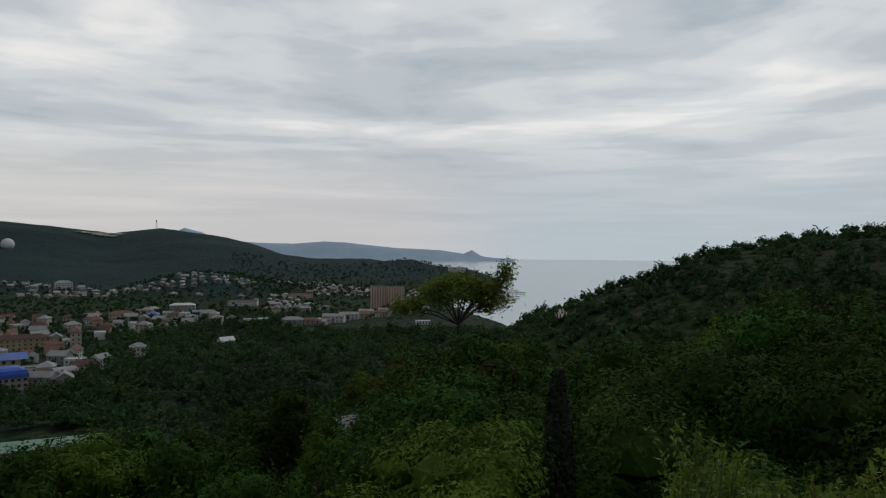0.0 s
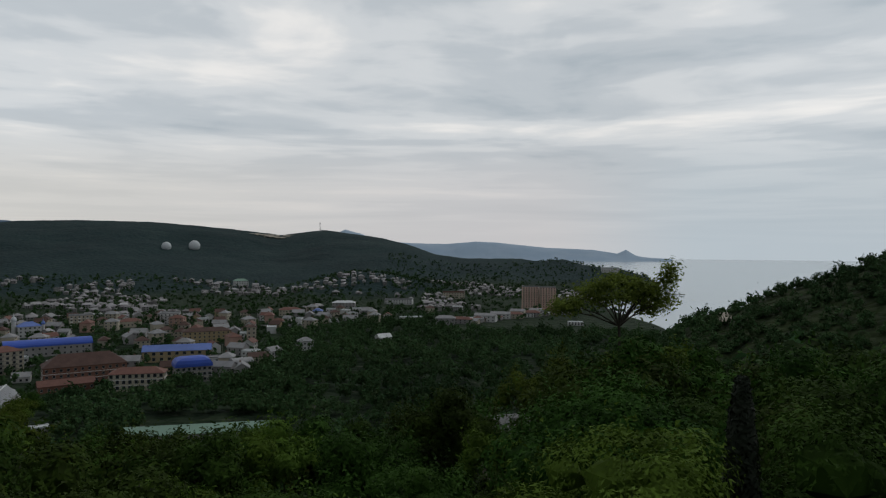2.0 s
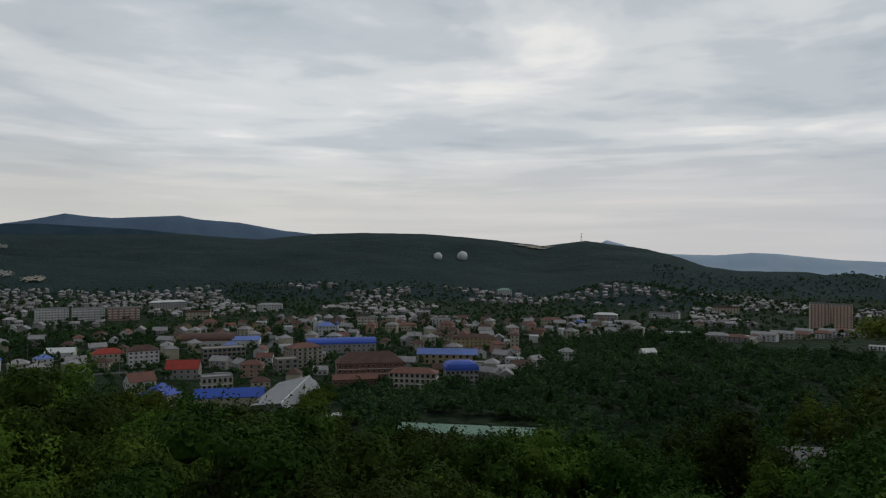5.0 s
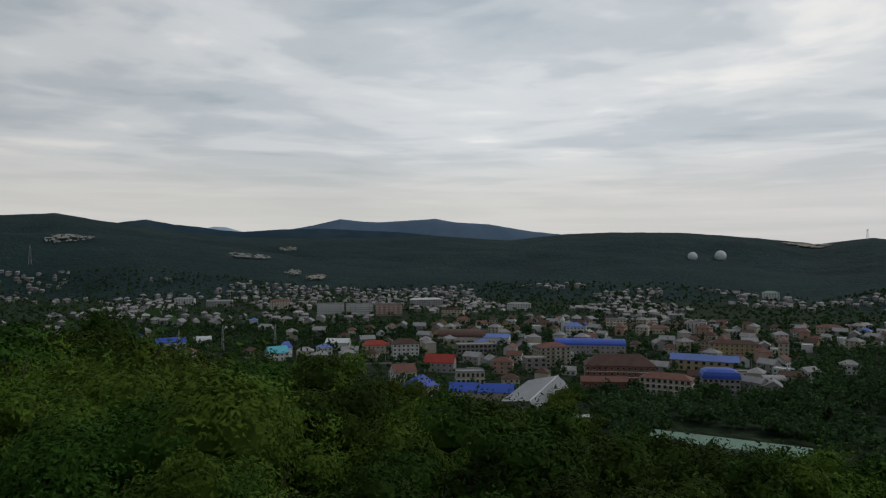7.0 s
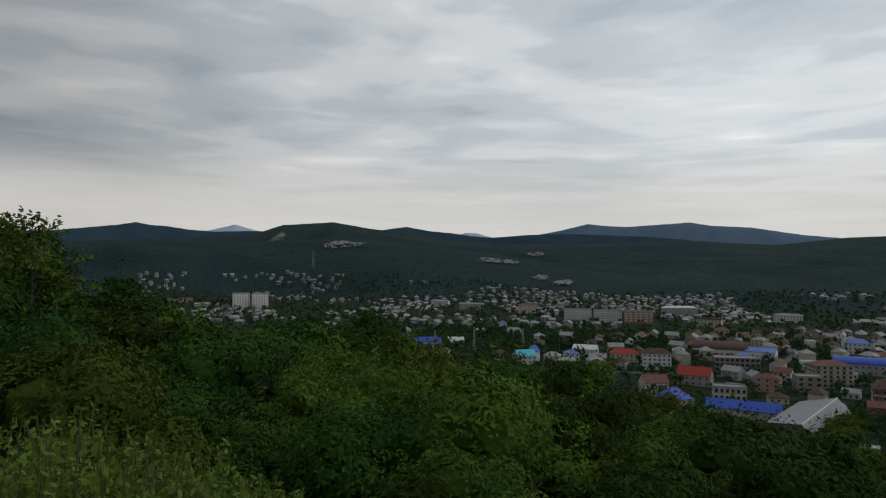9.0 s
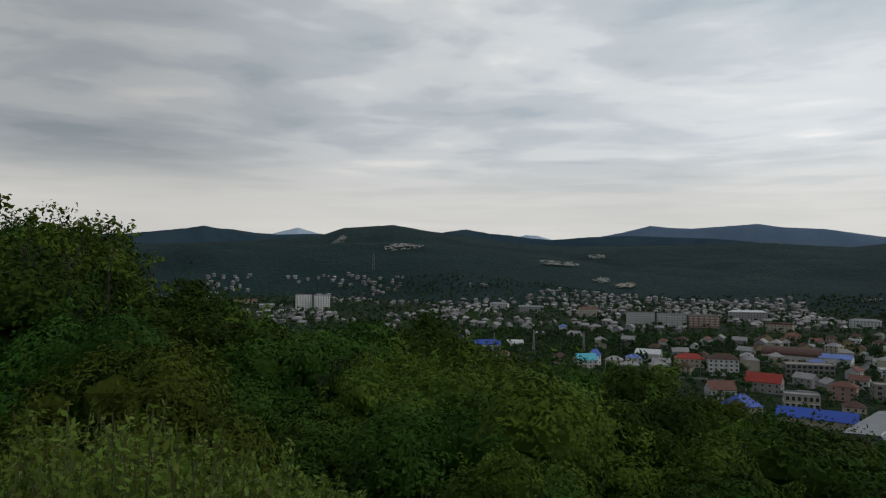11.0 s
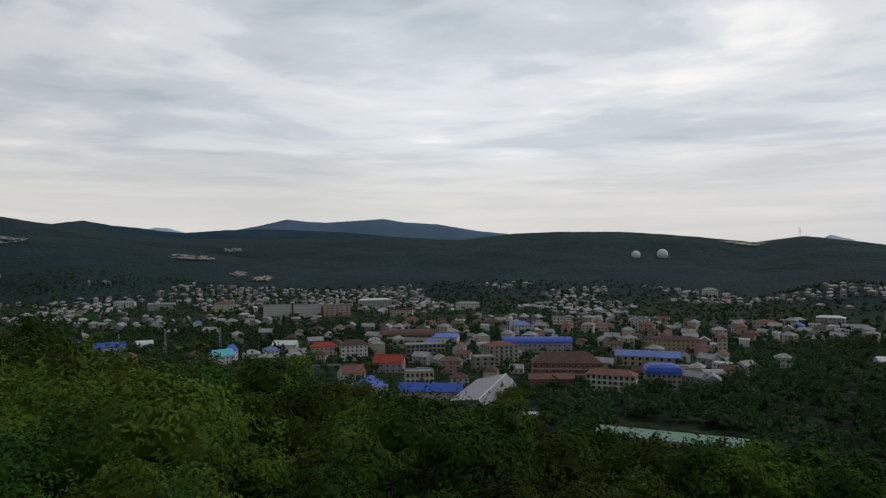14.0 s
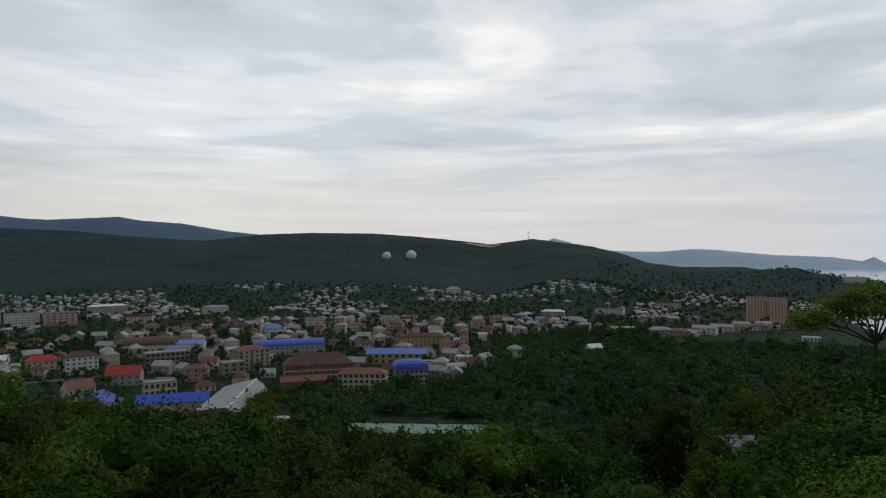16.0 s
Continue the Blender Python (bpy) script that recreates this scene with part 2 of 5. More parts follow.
_t.links.new(noise_tex(_t, mapping(_t, _g, (0.03, 0.08, 1)), 1.0, 6.0, 0.6), _b.inputs["Height"])
_t.links.new(_b.outputs[0], _p.inputs["Normal"])

# ---- the lie of the land ----


def polar(az, r):
    """Plan place at a bearing (degrees, left of north positive) and a distance from the viewpoint."""
    a = np.radians(az)
    return -r * np.sin(a), r * np.cos(a)


def smooth(a, b, x):
    u = np.clip((x - a) / (b - a), 0, 1)
    return u * u * (3 - 2 * u)


_rng = np.random.RandomState(7)
_PERM = _rng.rand(256, 256)


def value_noise(x, y):
    xi, yi = np.floor(x).astype(int), np.floor(y).astype(int)
    fx, fy = x - xi, y - yi
    fx, fy = fx * fx * (3 - 2 * fx), fy * fy * (3 - 2 * fy)
    g = lambda i, j: _PERM[i % 256, j % 256]
    return (g(xi, yi) * (1 - fx) + g(xi + 1, yi) * fx) * (1 - fy) + (g(xi, yi + 1) * (1 - fx) + g(xi + 1, yi + 1) * fx) * fy


def fbm(x, y, octaves=4):
    s, a = 0.0, 0.5
    for i in range(octaves):
        s = s + a * (value_noise(x * 2 ** i + 17.3 * i, y * 2 ** i - 9.1 * i) - 0.5)
        a *= 0.5
    return s


# crest lines: bearing, height of the crest seen from the viewpoint in degrees
MAIN_RIDGE = [(-4.6, -3.2), (-3.8, -2.75), (-2.2, -2.3), (0.2, -2.05), (3, -1.7), (6.7, -1.45), (10.3, -1.22), (13, -0.78), (15.2, -0.02), (17.3, 0.5), (19.8, 0.84), (22.1, 1.12), (23.8, 0.91), (25.4, 0.68), (28, 0.97), (30.5, 1.25), (35, 1.62), (40.1, 1.67), (44.1, 1.54), (48.4, 1.03), (54.1, 1.41), (57.5, 1.3), (64, 1.2), (69.9, 1.2), (73.2, 1.45), (76.9, 2.0), (79.7, 2.34), (82.9, 2.86), (86.9, 2.58), (88.7, 2.0), (92.1, 1.65), (95.4, 1.4), (100.4, 1.2), (115, 1.0)]
FRONT_RIDGE = [(4, -5), (9, -3.6), (14, -2.7), (20, -1.9), (26, -1.0), (30, -0.42), (36, -0.36), (42, -0.55), (50, -0.8), (58, -0.5), (66, -0.1), (73, 0.5), (80, 1.15), (87, 1.45), (95, 1.3), (103, 1.2), (115, 1.0)]
RIGHT_HILL = [(-60, 2.7), (-32.5, 1.25), (-27.3, 0.6), (-20.7, -0.5), (-16.6, -2.4), (-13.5, -3.45), (-11.3, -4.4), (-10, -5.2), (-8.2, -5.3), (-7, -6.2), (-6.2, -7.4), (-5, -8.6), (-3, -12)]
NEAR_CREST = [(-180, -3), (-60, 0.8), (-30.2, -1.4), (-18.7, -6.4), (-10, -8.2), (-4, -7.3), (3.9, -8.6), (8.4, -10.2), (14, -13.2), (18, -14.0), (23.4, -13.6), (30.4, -13.5), (34.9, -13.4), (41.9, -12.7), (49.2, -11.4), (54.5, -10.3), (59.4, -9.1), (65.2, -7.8), (68.6, -7.6), (73.2, -6.6), (77.8, -4.9), (82.3, -3.7), (85.9, -4.3), (91.2, -4.2), (97.8, -2.0), (101, -0.1), (103, 1.7), (106.5, 3.7), (120, 5), (150, 3), (180, -3)]
SHORE = [(-180, 300), (-30, 300), (-14, 450), (-8, 690), (-5, 880), (-2, 1010), (0, 1150), (2, 1450), (4, 2300), (8, 3400), (180, 4600)]
# the foot of the slopes behind the town
FOOT = [(-5, 1500), (0, 1400), (6, 1250), (14, 1150), (20, 1150), (26, 1080), (36, 1050), (50, 1050), (58, 1250), (65, 1250), (70, 1200), (77, 1190), (90, 1500), (115, 1600)]


def along(table, az):
    return np.interp(az, [p[0] for p in table], [p[1] for p in table])


def near_ground(az, r):
    rc = 62.0
    crest = np.tan(np.radians(along(NEAR_CREST, az)))
    inside = EYE + r * crest - 7.0 - 2.2 * np.clip(1 - r / rc, 0, 1)
    outside = EYE + rc * crest - 7.0 + (r - rc) * (crest - 0.12 - 0.0009 * np.clip(r - rc, 0, 300))
    z = np.where(r < rc, inside, outside)
    bank = smooth(80, 92, az) + 0.45 * smooth(-10, -18, az)
    s = smooth(3.0 + 1.5 * bank, 15.0 + 3.0 * bank, r)
    return 98.4 * (1 - s) + z * s


def ridge(az, r, table, rc, foot):
    crest = EYE + rc * np.tan(np.radians(along(table, az)))
    u = np.clip((r - foot) / (rc - foot), 0, 1)
    rise = 0.35 * u + 0.65 * u * u * (3 - 2 * u)
    back = np.clip((r - rc) / 500.0, 0, 1)
    return 8 + (crest - 8) * rise - (np.maximum(crest, 0) + 40) * back - 20 * (r < foot) - 25 * (u <= 0)


def land(x, y, rough=True):
    """Height of the ground above the sea."""
    x, y = np.asarray(x, float), np.asarray(y, float)
    r = np.hypot(x, y)
    az = np.degrees(np.arctan2(-x, y))
    shore = along(SHORE, az)
    valley = -6 + 18 * smooth(-10, 110, shore - r) + np.clip(r - 900, 0, 900) * 0.004 + 2.0 * fbm(x / 120, y / 120, 3)
    valley = valley + 32 * np.exp(-((az - 18.5) / 5.0) ** 2 - ((r - 1310) / 150.0) ** 2)
    out = np.maximum(valley, near_ground(az, r))
    main = ridge(az, r, MAIN_RIDGE, 2500 + 300 * smooth(10, 40, az) - 750 * smooth(12, 0, az), along(FOOT, az))
    front = ridge(az, r, FRONT_RIDGE, 2050.0 + 0 * az, along(FOOT, az))
    main = np.where(az < -4.7, -20.0, main)
    front = np.where(az < 4.0, -20.0, front)
    hill = ridge(az, r, RIGHT_HILL, 470.0 + 60 * smooth(-10, -25, az), 130.0)
    bumps = 120 * fbm(x / 420, y / 420, 3) * smooth(1400, 1900, r) * (0.35 + 0.65 * smooth(0, 0.35, np.abs(r - 2700) / 2700))
    out = np.maximum(out, main + 0.6 * bumps * smooth(2700, 2300, r))
    out = np.maximum(out, front + 0.35 * bumps)
    out = np.maximum(out, hill)
    if rough:
        out = out + 4.5 * fbm(x / 31, y / 31, 2) * smooth(1500, 1900, r) + 2.5 * fbm(x / 14, y / 14, 2) * smooth(150, 250, r) * smooth(900, 500, r) * smooth(16, 30, out)
    return out


def ground_z(x, y):
    return float(land(x, y))


def mesh_from(name, verts, faces, mat, smooth_shade=False, slots=None, index=None):
    me = bpy.data.meshes.new(name)
    verts = np.asarray(verts, np.float32)
    faces = np.asarray(faces, np.int32)
    n, k = faces.shape
    me.vertices.add(len(verts))
    me.vertices.foreach_set("co", verts.ravel())
    me.loops.add(n * k)
    me.loops.foreach_set("vertex_index", faces.ravel())
    me.polygons.add(n)
    me.polygons.foreach_set("loop_start", np.arange(n, dtype=np.int32) * k)
    me.polygons.foreach_set("loop_total", np.full(n, k, np.int32))
    for m in (slots or [mat]):
        me.materials.append(m)
    if index is not None:
        me.polygons.foreach_set("material_index", np.asarray(index, np.int32))
    if smooth_shade:
        me.polygons.foreach_set("use_smooth", np.ones(n, bool))
    me.update(calc_edges=True)
    me.validate()
    return me


def sheet(name, azs, rs, height, mat):
    A, R = np.meshgrid(azs, rs)
    X, Y = polar(A, R)
    Z = height(X, Y)
    v = np.stack([X, Y, Z], -1).reshape(-1, 3)
    nr, na = A.shape
    i = np.arange(nr - 1)[:, None] * na + np.arange(na - 1)[None, :]
    f = np.stack([i, i + na, i + na + 1, i + 1], -1).reshape(-1, 4)
    return mesh_from(name, v, f, mat, True)


azs = np.concatenate([np.arange(-180, -38, 4.0), np.arange(-38, 110, 0.28), np.arange(110, 180.1, 3.5)])
azs[-1] = 180.0
rs = np.concatenate([[0.004, 0.6, 1.5], np.geomspace(3, 300, 60), np.arange(308, 1500, 14), np.arange(1500, 2900, 13), np.linspace(2920, 4700, 20)])
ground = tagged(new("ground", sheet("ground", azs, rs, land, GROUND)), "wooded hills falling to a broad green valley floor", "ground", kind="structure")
sea = tagged(new("water", sheet("water", np.linspace(-180, 180, 121), np.concatenate([[1.0], np.geomspace(250, 4950, 40)]), lambda x, y: 0 * x, SEA)), "calm pale grey sea reaching the horizon", "sea", kind="structure")

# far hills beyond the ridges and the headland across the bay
# the mountain's blue is distance haze mixed into its forest colour
FAR_BLUE_HAZE = far_material("far_forest_blue_haze", (0.085, 0.125, 0.185), (0.10, 0.145, 0.205))
# pale air haze painted over the forest colour of peaks and headland
FAR_PALE_HAZE = far_material("far_forest_haze_painted", (0.30, 0.385, 0.48), (0.34, 0.42, 0.51))


def far_hill(name, table, rc, mat, label, base=-3.0):
    lo, hi = table[0][0], table[-1][0]
    az = np.linspace(lo, hi, int((hi - lo) / 0.08) + 2)
    rr = np.linspace(rc - 400, rc + 60, 14)

    def height(x, y):
        a, r = np.degrees(np.arctan2(-x, y)), np.hypot(x, y)
        c = EYE + rc * np.tan(np.radians(along(table, a)))
        u = smooth(rc - 420, rc, r) * (1 - smooth(rc, rc + 80, r))
        return base + (c - base) * u + 30 * fbm(x / 160, y / 160, 4) * u * (1 - u) * 3 + 3 * fbm(x / 25, y / 25, 2) * (u > 0.3)
    return tagged(new(name, sheet(name, az, rr, height, mat)), label, "hills", kind="structure")


far_hill("backdrop_mountain", [(70.5, 0.5), (68.5, 1.5), (64.4, 2.24), (62.2, 2.77), (60.5, 2.6), (59.1, 2.53), (54.4, 2.83), (52.8, 2.55), (50, 2.38), (46.6, 1.79), (44.3, 1.56), (42.4, 0.9), (40, 0)][::-1], 4300, FAR_BLUE_HAZE, "long forested mountain painted in blue haze beyond the valley")
# lighter haze step for the back ridges, painted as a bluer green
BACK_HAZE = far_material("forest_blue_green_haze", (0.026, 0.047, 0.066), (0.036, 0.060, 0.078))
far_hill("backdrop_ridge", [(48.4, 0.4), (54.1, 1.41), (57.5, 1.75), (64, 2.0), (67, 1.9), (69.9, 1.68), (71.6, 1.8), (73.2, 2.05), (75, 2.2), (76.9, 2.54), (78.2, 2.38), (79.7, 2.1), (82, 1.2)], 3500, BACK_HAZE, "wooded ridge with blue haze in its colour, behind nearer slopes")
far_hill("backdrop_ridge", [(86, 1.5), (88.7, 2.1), (92.1, 2.0), (94, 2.12), (95.4, 2.34), (96.8, 2.42), (97.8, 2.62), (98.9, 2.4), (100.4, 2.23), (103.5, 1.87), (115, 1.6)], 3500, BACK_HAZE, "wooded ridge with blue haze in its colour and a low peak")
far_hill("backdrop_peak", [(86, 1.0), (87.8, 1.7), (88.9, 2.1), (90.6, 2.58), (92.7, 2.04), (94.5, 1.5), (97, 0.6)], 4500, FAR_PALE_HAZE, "distant hazy blue mountain peak")
far_hill("backdrop_peak", [(68, 0.8), (69.7, 1.64), (71.1, 2.03), (72, 2.07), (73.2, 1.8), (75, 1)], 4600, FAR_PALE_HAZE, "distant hazy pale ridge in a gap")
far_hill("backdrop_peak", [(16, -0.4), (17.7, 0.25), (19.2, 0.85), (20.4, 1.16), (21.5, 0.65), (24, 0)], 4500, FAR_PALE_HAZE, "distant hazy pale peak behind the ridge")
far_hill("backdrop_headland", [(-5.9, -1.22), (-5.6, -1.14), (-3.6, -1.0), (-3.07, -0.86), (-2.37, -0.43), (-1.68, -0.74), (0.2, -0.45), (3.9, -0.29), (8, 0.12), (9.6, 0.2), (12.1, 0.0), (15, 0.06), (18, 0.3), (24, 0.2)], 4550, FAR_PALE_HAZE, "long hazy blue headland across the bay", base=-1.0)

# ---- vegetation ----


def leaf_quads(rng, centres, normals, size, aspect=1.6):
    """Leaves as small quads round given centres, each turned at random about its normal."""
    n = len(centres)
    nrm = normals / np.maximum(np.linalg.norm(normals, axis=1, keepdims=True), 1e-6)
    t = np.cross(nrm, rng.normal(size=(n, 3)))
    t /= np.maximum(np.linalg.norm(t, axis=1, keepdims=True), 1e-6)
    b = np.cross(nrm, t)
    s = size * rng.uniform(0.65, 1.25, (n, 1))
    t, b = t * s * aspect * 0.5, b * s * 0.5
    v = np.stack([centres - t, centres + b * 0.9 + t * 0.1, centres + t, centres - b * 0.9 + t * 0.1], 1)
    return v.reshape(-1, 3)


def leaf_tris(rng, centres, normals, size):
    v = leaf_quads(rng, centres, normals, size * 1.25, 1.15).reshape(-1, 4, 3)
    return v[:, :3].reshape(-1, 3)


def tris(n):
    return np.arange(n * 3, dtype=np.int32).reshape(-1, 3)


def quads(n):
    return np.arange(n * 4, dtype=np.int32).reshape(-1, 4)


def tube(bm, a, b, r0, r1, sides=6):
    a, b = Vector(a), Vector(b)
    q = (b - a).to_track_quat("Z", "Y").to_matrix()
    rings = []
    for p, r in ((a, r0), (b, r1)):
        rings.append([bm.verts.new(p + q @ Vector((r * math.cos(2 * math.pi * i / sides), r * math.sin(2 * math.pi * i / sides), 0))) for i in range(sides)])
    for i in range(sides):
        bm.faces.new((rings[0][i], rings[0][(i + 1) % sides], rings[1][(i + 1) % sides], rings[1][i]))
    bm.faces.new(rings[1])
    bm.faces.new(list(reversed(rings[0])))


def bm_mesh(name, bm, mat):
    me = bpy.data.meshes.new(name)
    bm.to_mesh(me)
    bm.free()
    for m in (mat if isinstance(mat, (list, tuple)) else [mat]):
        me.materials.append(m)
    return me


def part(name, data, parent, label="", m=None):
    ob = new(name, data)
    ob.parent = parent
    if m is not None:
        ob.matrix_basis = m
    if label:
        ob["label"] = label
    return ob


def limbs(rng, bm, top, radius, height, count, trunk):
    """A tapered, slightly bent trunk with limbs that fork into the crown."""
    x = y = 0.0
    z, n = 0.0, 5
    prev = Vector((0, 0, -0.6))
    stations = []
    for i in range(1, n + 1):
        p = Vector((rng.normal(0, 0.05) * height * 0.3, rng.normal(0, 0.05) * height * 0.3, top * i / n))
        tube(bm, prev, p, trunk * (1 - 0.16 * (i - 1)), trunk * (1 - 0.16 * i))
        stations.append(p)
        prev = p
    for k in range(count):
        a = 2 * math.pi * k / count + rng.uniform(-0.4, 0.4)
        s = stations[rng.randint(1, n)]
        e = s + Vector((math.cos(a) * radius * rng.uniform(0.5, 0.8), math.sin(a) * radius * rng.uniform(0.5, 0.8), height * rng.uniform(0.12, 0.34)))
        mid = s.lerp(e, 0.5) + Vector((0, 0, -0.04 * height))
        tube(bm, s, mid, trunk * 0.42, trunk * 0.28, 5)
        tube(bm, mid, e, trunk * 0.28, trunk * 0.1, 5)
        f = mid + Vector((math.cos(a + 0.9) * radius * 0.35, math.sin(a + 0.9) * radius * 0.35, height * 0.18))
        tube(bm, mid, f, trunk * 0.2, trunk * 0.07, 4)


def lobed_crown(rng, radius, height, low, lobes, leaves, leaf, ragged, shoots=4):
    """A crown of rounded leafy lobes round opaque hearts, with loose shoots that break the outline."""
    d = rng.normal(size=(lobes, 3))
    d[:, 2] = np.abs(d[:, 2]) * 1.1 - 0.3
    d /= np.linalg.norm(d, axis=1, keepdims=True)
    reach = rng.uniform(0.45, 0.82, (lobes, 1)) * (1 + rng.normal(0, ragged * 0.4, (lobes, 1)))
    centres = d * reach * np.array([radius, radius, height * 0.5]) + np.array([0, 0, low + height * 0.5])
    size = radius * rng.uniform(0.24, 0.42, lobes)
    which = rng.choice(lobes, leaves, p=size ** 2 / np.sum(size ** 2))
    o = rng.normal(size=(leaves, 3)) + d[which] * 0.7 + np.array([0, 0, 0.55])
    o /= np.linalg.norm(o, axis=1, keepdims=True)
    wob = 1 + 0.16 * np.sin(5 * o[:, :1] + which[:, None]) * np.cos(4 * o[:, 1:2] - which[:, None])
    p = centres[which] + o * (size[which] * rng.uniform(0.74, 1.12, leaves) ** 0.8)[:, None] * wob * np.array([1, 1, 0.82])
    nrm = o + np.array([0, 0, 0.2]) + rng.normal(size=o.shape) * 0.3
    n_shoot, per = lobes * shoots, 9
    w = rng.randint(lobes, size=n_shoot)
    so = rng.normal(size=(n_shoot, 3)) * 0.8 + d[w] * 0.5 + np.array([0, 0, 1.0])
    so /= np.linalg.norm(so, axis=1, keepdims=True)
    along_shoot = rng.uniform(0.9, 1.0 + rng.uniform(0.25, 0.75, (n_shoot, 1)), (n_shoot, per))
    sp = centres[w][:, None] + so[:, None] * (size[w][:, None] * along_shoot)[..., None] + rng.normal(size=(n_shoot, per, 3)) * leaf * 0.7
    p = np.concatenate([p, sp.reshape(-1, 3)])
    nrm = np.concatenate([nrm, rng.normal(size=(n_shoot * per, 3)) * 0.7 + np.array([0, 0, 0.8])])
    verts = leaf_tris(rng, p, nrm, leaf)
    bm = bmesh.new()
    bmesh.ops.create_icosphere(bm, subdivisions=1, radius=1.0)
    ball = np.array([v.co[:] for v in bm.verts])
    tri = np.array([[v.index for v in f.verts] for f in bm.faces])
    bm.free()
    hearts = [(c + (ball * rng.uniform(0.86, 1.1, (len(ball), 1)) * np.array([1, 1, 0.8])) * r * 0.58)[tri].reshape(-1, 3) for c, r in zip(centres, size)]
    if shoots > 1:
        hearts.append((np.array([0, 0, low + height * 0.42]) + ball * rng.uniform(0.85, 1.1, (len(ball), 1)) * np.array([radius, radius, height * 0.5]) * 0.36)[tri].reshape(-1, 3))
    return np.concatenate([verts] + hearts)


def broad_tree(seed, radius, height, lobes, leaves, leaf, mat, trunk_share=0.4, ragged=0.3):
    rng = np.random.RandomState(seed)
    v = lobed_crown(rng, radius, height * (1 - trunk_share * 0.6), height * trunk_share * 0.6, lobes, leaves, leaf, ragged)
    crown = mesh_from("crown", v, tris(len(v) // 3), mat)
    bm = bmesh.new()
    limbs(rng, bm, height * 0.6, radius, height, 6, 0.045 * height * 0.5)
    return bm_mesh("trunk", bm, BARK), crown


def plant(meshes, x, y, z, scale, turn, name, label, category, group="", tip=0.0):
    root = tagged(new(name), label, category, group)
    root.empty_display_size = 0.3
    root.matrix_basis = pose(x, y, z, tip, 0, turn) @ Matrix.Scale(scale, 4)
    part("trunk", meshes[0], root)
    part("crown", meshes[1], root)
    return root


def tree_kinds(leaves, leaf, seed):
    """The five kinds of the thicket, at one fineness of leaf."""
    return [
        (broad_tree(seed + 1, 2.5, 5.0, 17, leaves, leaf, LEAF), "oak_tree", "dense green oak on the hillside thicket"),
        (broad_tree(seed + 2, 2.2, 5.4, 15, leaves, leaf, LEAF), "oak_tree", "tall dense green oak on the slope"),
        (broad_tree(seed + 3, 2.8, 4.7, 20, leaves, leaf, LEAF), "oak_tree", "broad dark green oak on the slope"),
        (broad_tree(seed + 4, 1.9, 5.2, 14, leaves, leaf * 0.9, LEAF_LIGHT, ragged=0.5), "ash_tree", "light green young ash among oaks"),
        (broad_tree(seed + 5, 2.3, 4.5, 15, leaves, leaf * 0.9, LEAF_LIGHT, ragged=0.4), "hornbeam_tree", "yellowish green hornbeam in the thicket"),
    ]


FINE_KINDS = tree_kinds(9500, 0.106, 10)
CLOSE_KINDS = tree_kinds(15000, 0.08, 50)
NEAR_KINDS = tree_kinds(4000, 0.168, 30)
rng = np.random.RandomState(21)
count = 0
spots = []
tries = 0
while count < 140 and tries < 9000:
    tries += 1
    az = rng.uniform(-36, 118)
    r = 10.5 + 60 * rng.rand() ** 0.75
    if r < 13 and (az > 84 or az < -14):
        continue
    x, y = polar(az, r)
    gap = 3.0 + 0.035 * r
    if any((x - a) ** 2 + (y - b) ** 2 < gap * gap for a, b in spots):
        continue
    if (abs(az + 1.3) < 1.6 and 37.5 < r < 42.5) or (abs(az - 5) < 3.0 and 45 < r < 53):
        continue
    if abs(az + 9.5) < 7.0 and r < 17.5:
        continue
    crest = float(along(NEAR_CREST, az))
    if abs(az - 6) < 4.0 and r < 48:
        crest = min(crest, -14.5)
    g = ground_z(x, y)
    low = crest - rng.uniform(-0.5, 3.2) - 3.0 * max(0, 1 - r / 45)
    room = EYE + r * math.tan(radians(low)) - g
    size = min(1.75, max(0.4, room / 5.35 * rng.uniform(0.9, 1.05)))
    spots.append((x, y))
    share = [0.38, 0.32, 0.26, 0.02, 0.02] if az < -5 else [0.32, 0.26, 0.24, 0.08, 0.10] if az < 16 else [0.26, 0.18, 0.18, 0.18, 0.2] if az < 76 else [0.3, 0.24, 0.24, 0.1, 0.12]
    kind = (CLOSE_KINDS if r < 20 else FINE_KINDS if r < 31 else NEAR_KINDS)[rng.choice(5, p=share)]
    plant(kind[0], x, y, g - 0.15, size, rng.uniform(0, 360), kind[1], kind[2], "tree", "hillside thicket")
    count += 1

# the row of crowns along the crest of the slope
for k, az in enumerate(np.arange(-30, 113, 2.5)):
    az = float(az + rng.uniform(-0.8, 0.8))
    if abs(az + 1.3) < 4.5 or abs(az - 6) < 4.5 or abs(az + 9.5) < 3:
        continue
    r = rng.uniform(24, 34) if az > 58 or az < -12 else rng.uniform(42, 56)
    x, y = polar(az, r)
    g = ground_z(x, y)
    room = EYE + r * math.tan(radians(float(along(NEAR_CREST, az)) - rng.uniform(-0.1, 0.9))) - g
    kind = (FINE_KINDS if r < 31 else NEAR_KINDS)[rng.choice(5, p=[0.34, 0.3, 0.26, 0.05, 0.05] if az < 16 else [0.28, 0.22, 0.2, 0.15, 0.15])]
    plant(kind[0], x, y, g - 0.15, min(1.75, max(0.5, room / 5.45)), rng.uniform(0, 360), kind[1], kind[2], "tree", "hillside thicket")

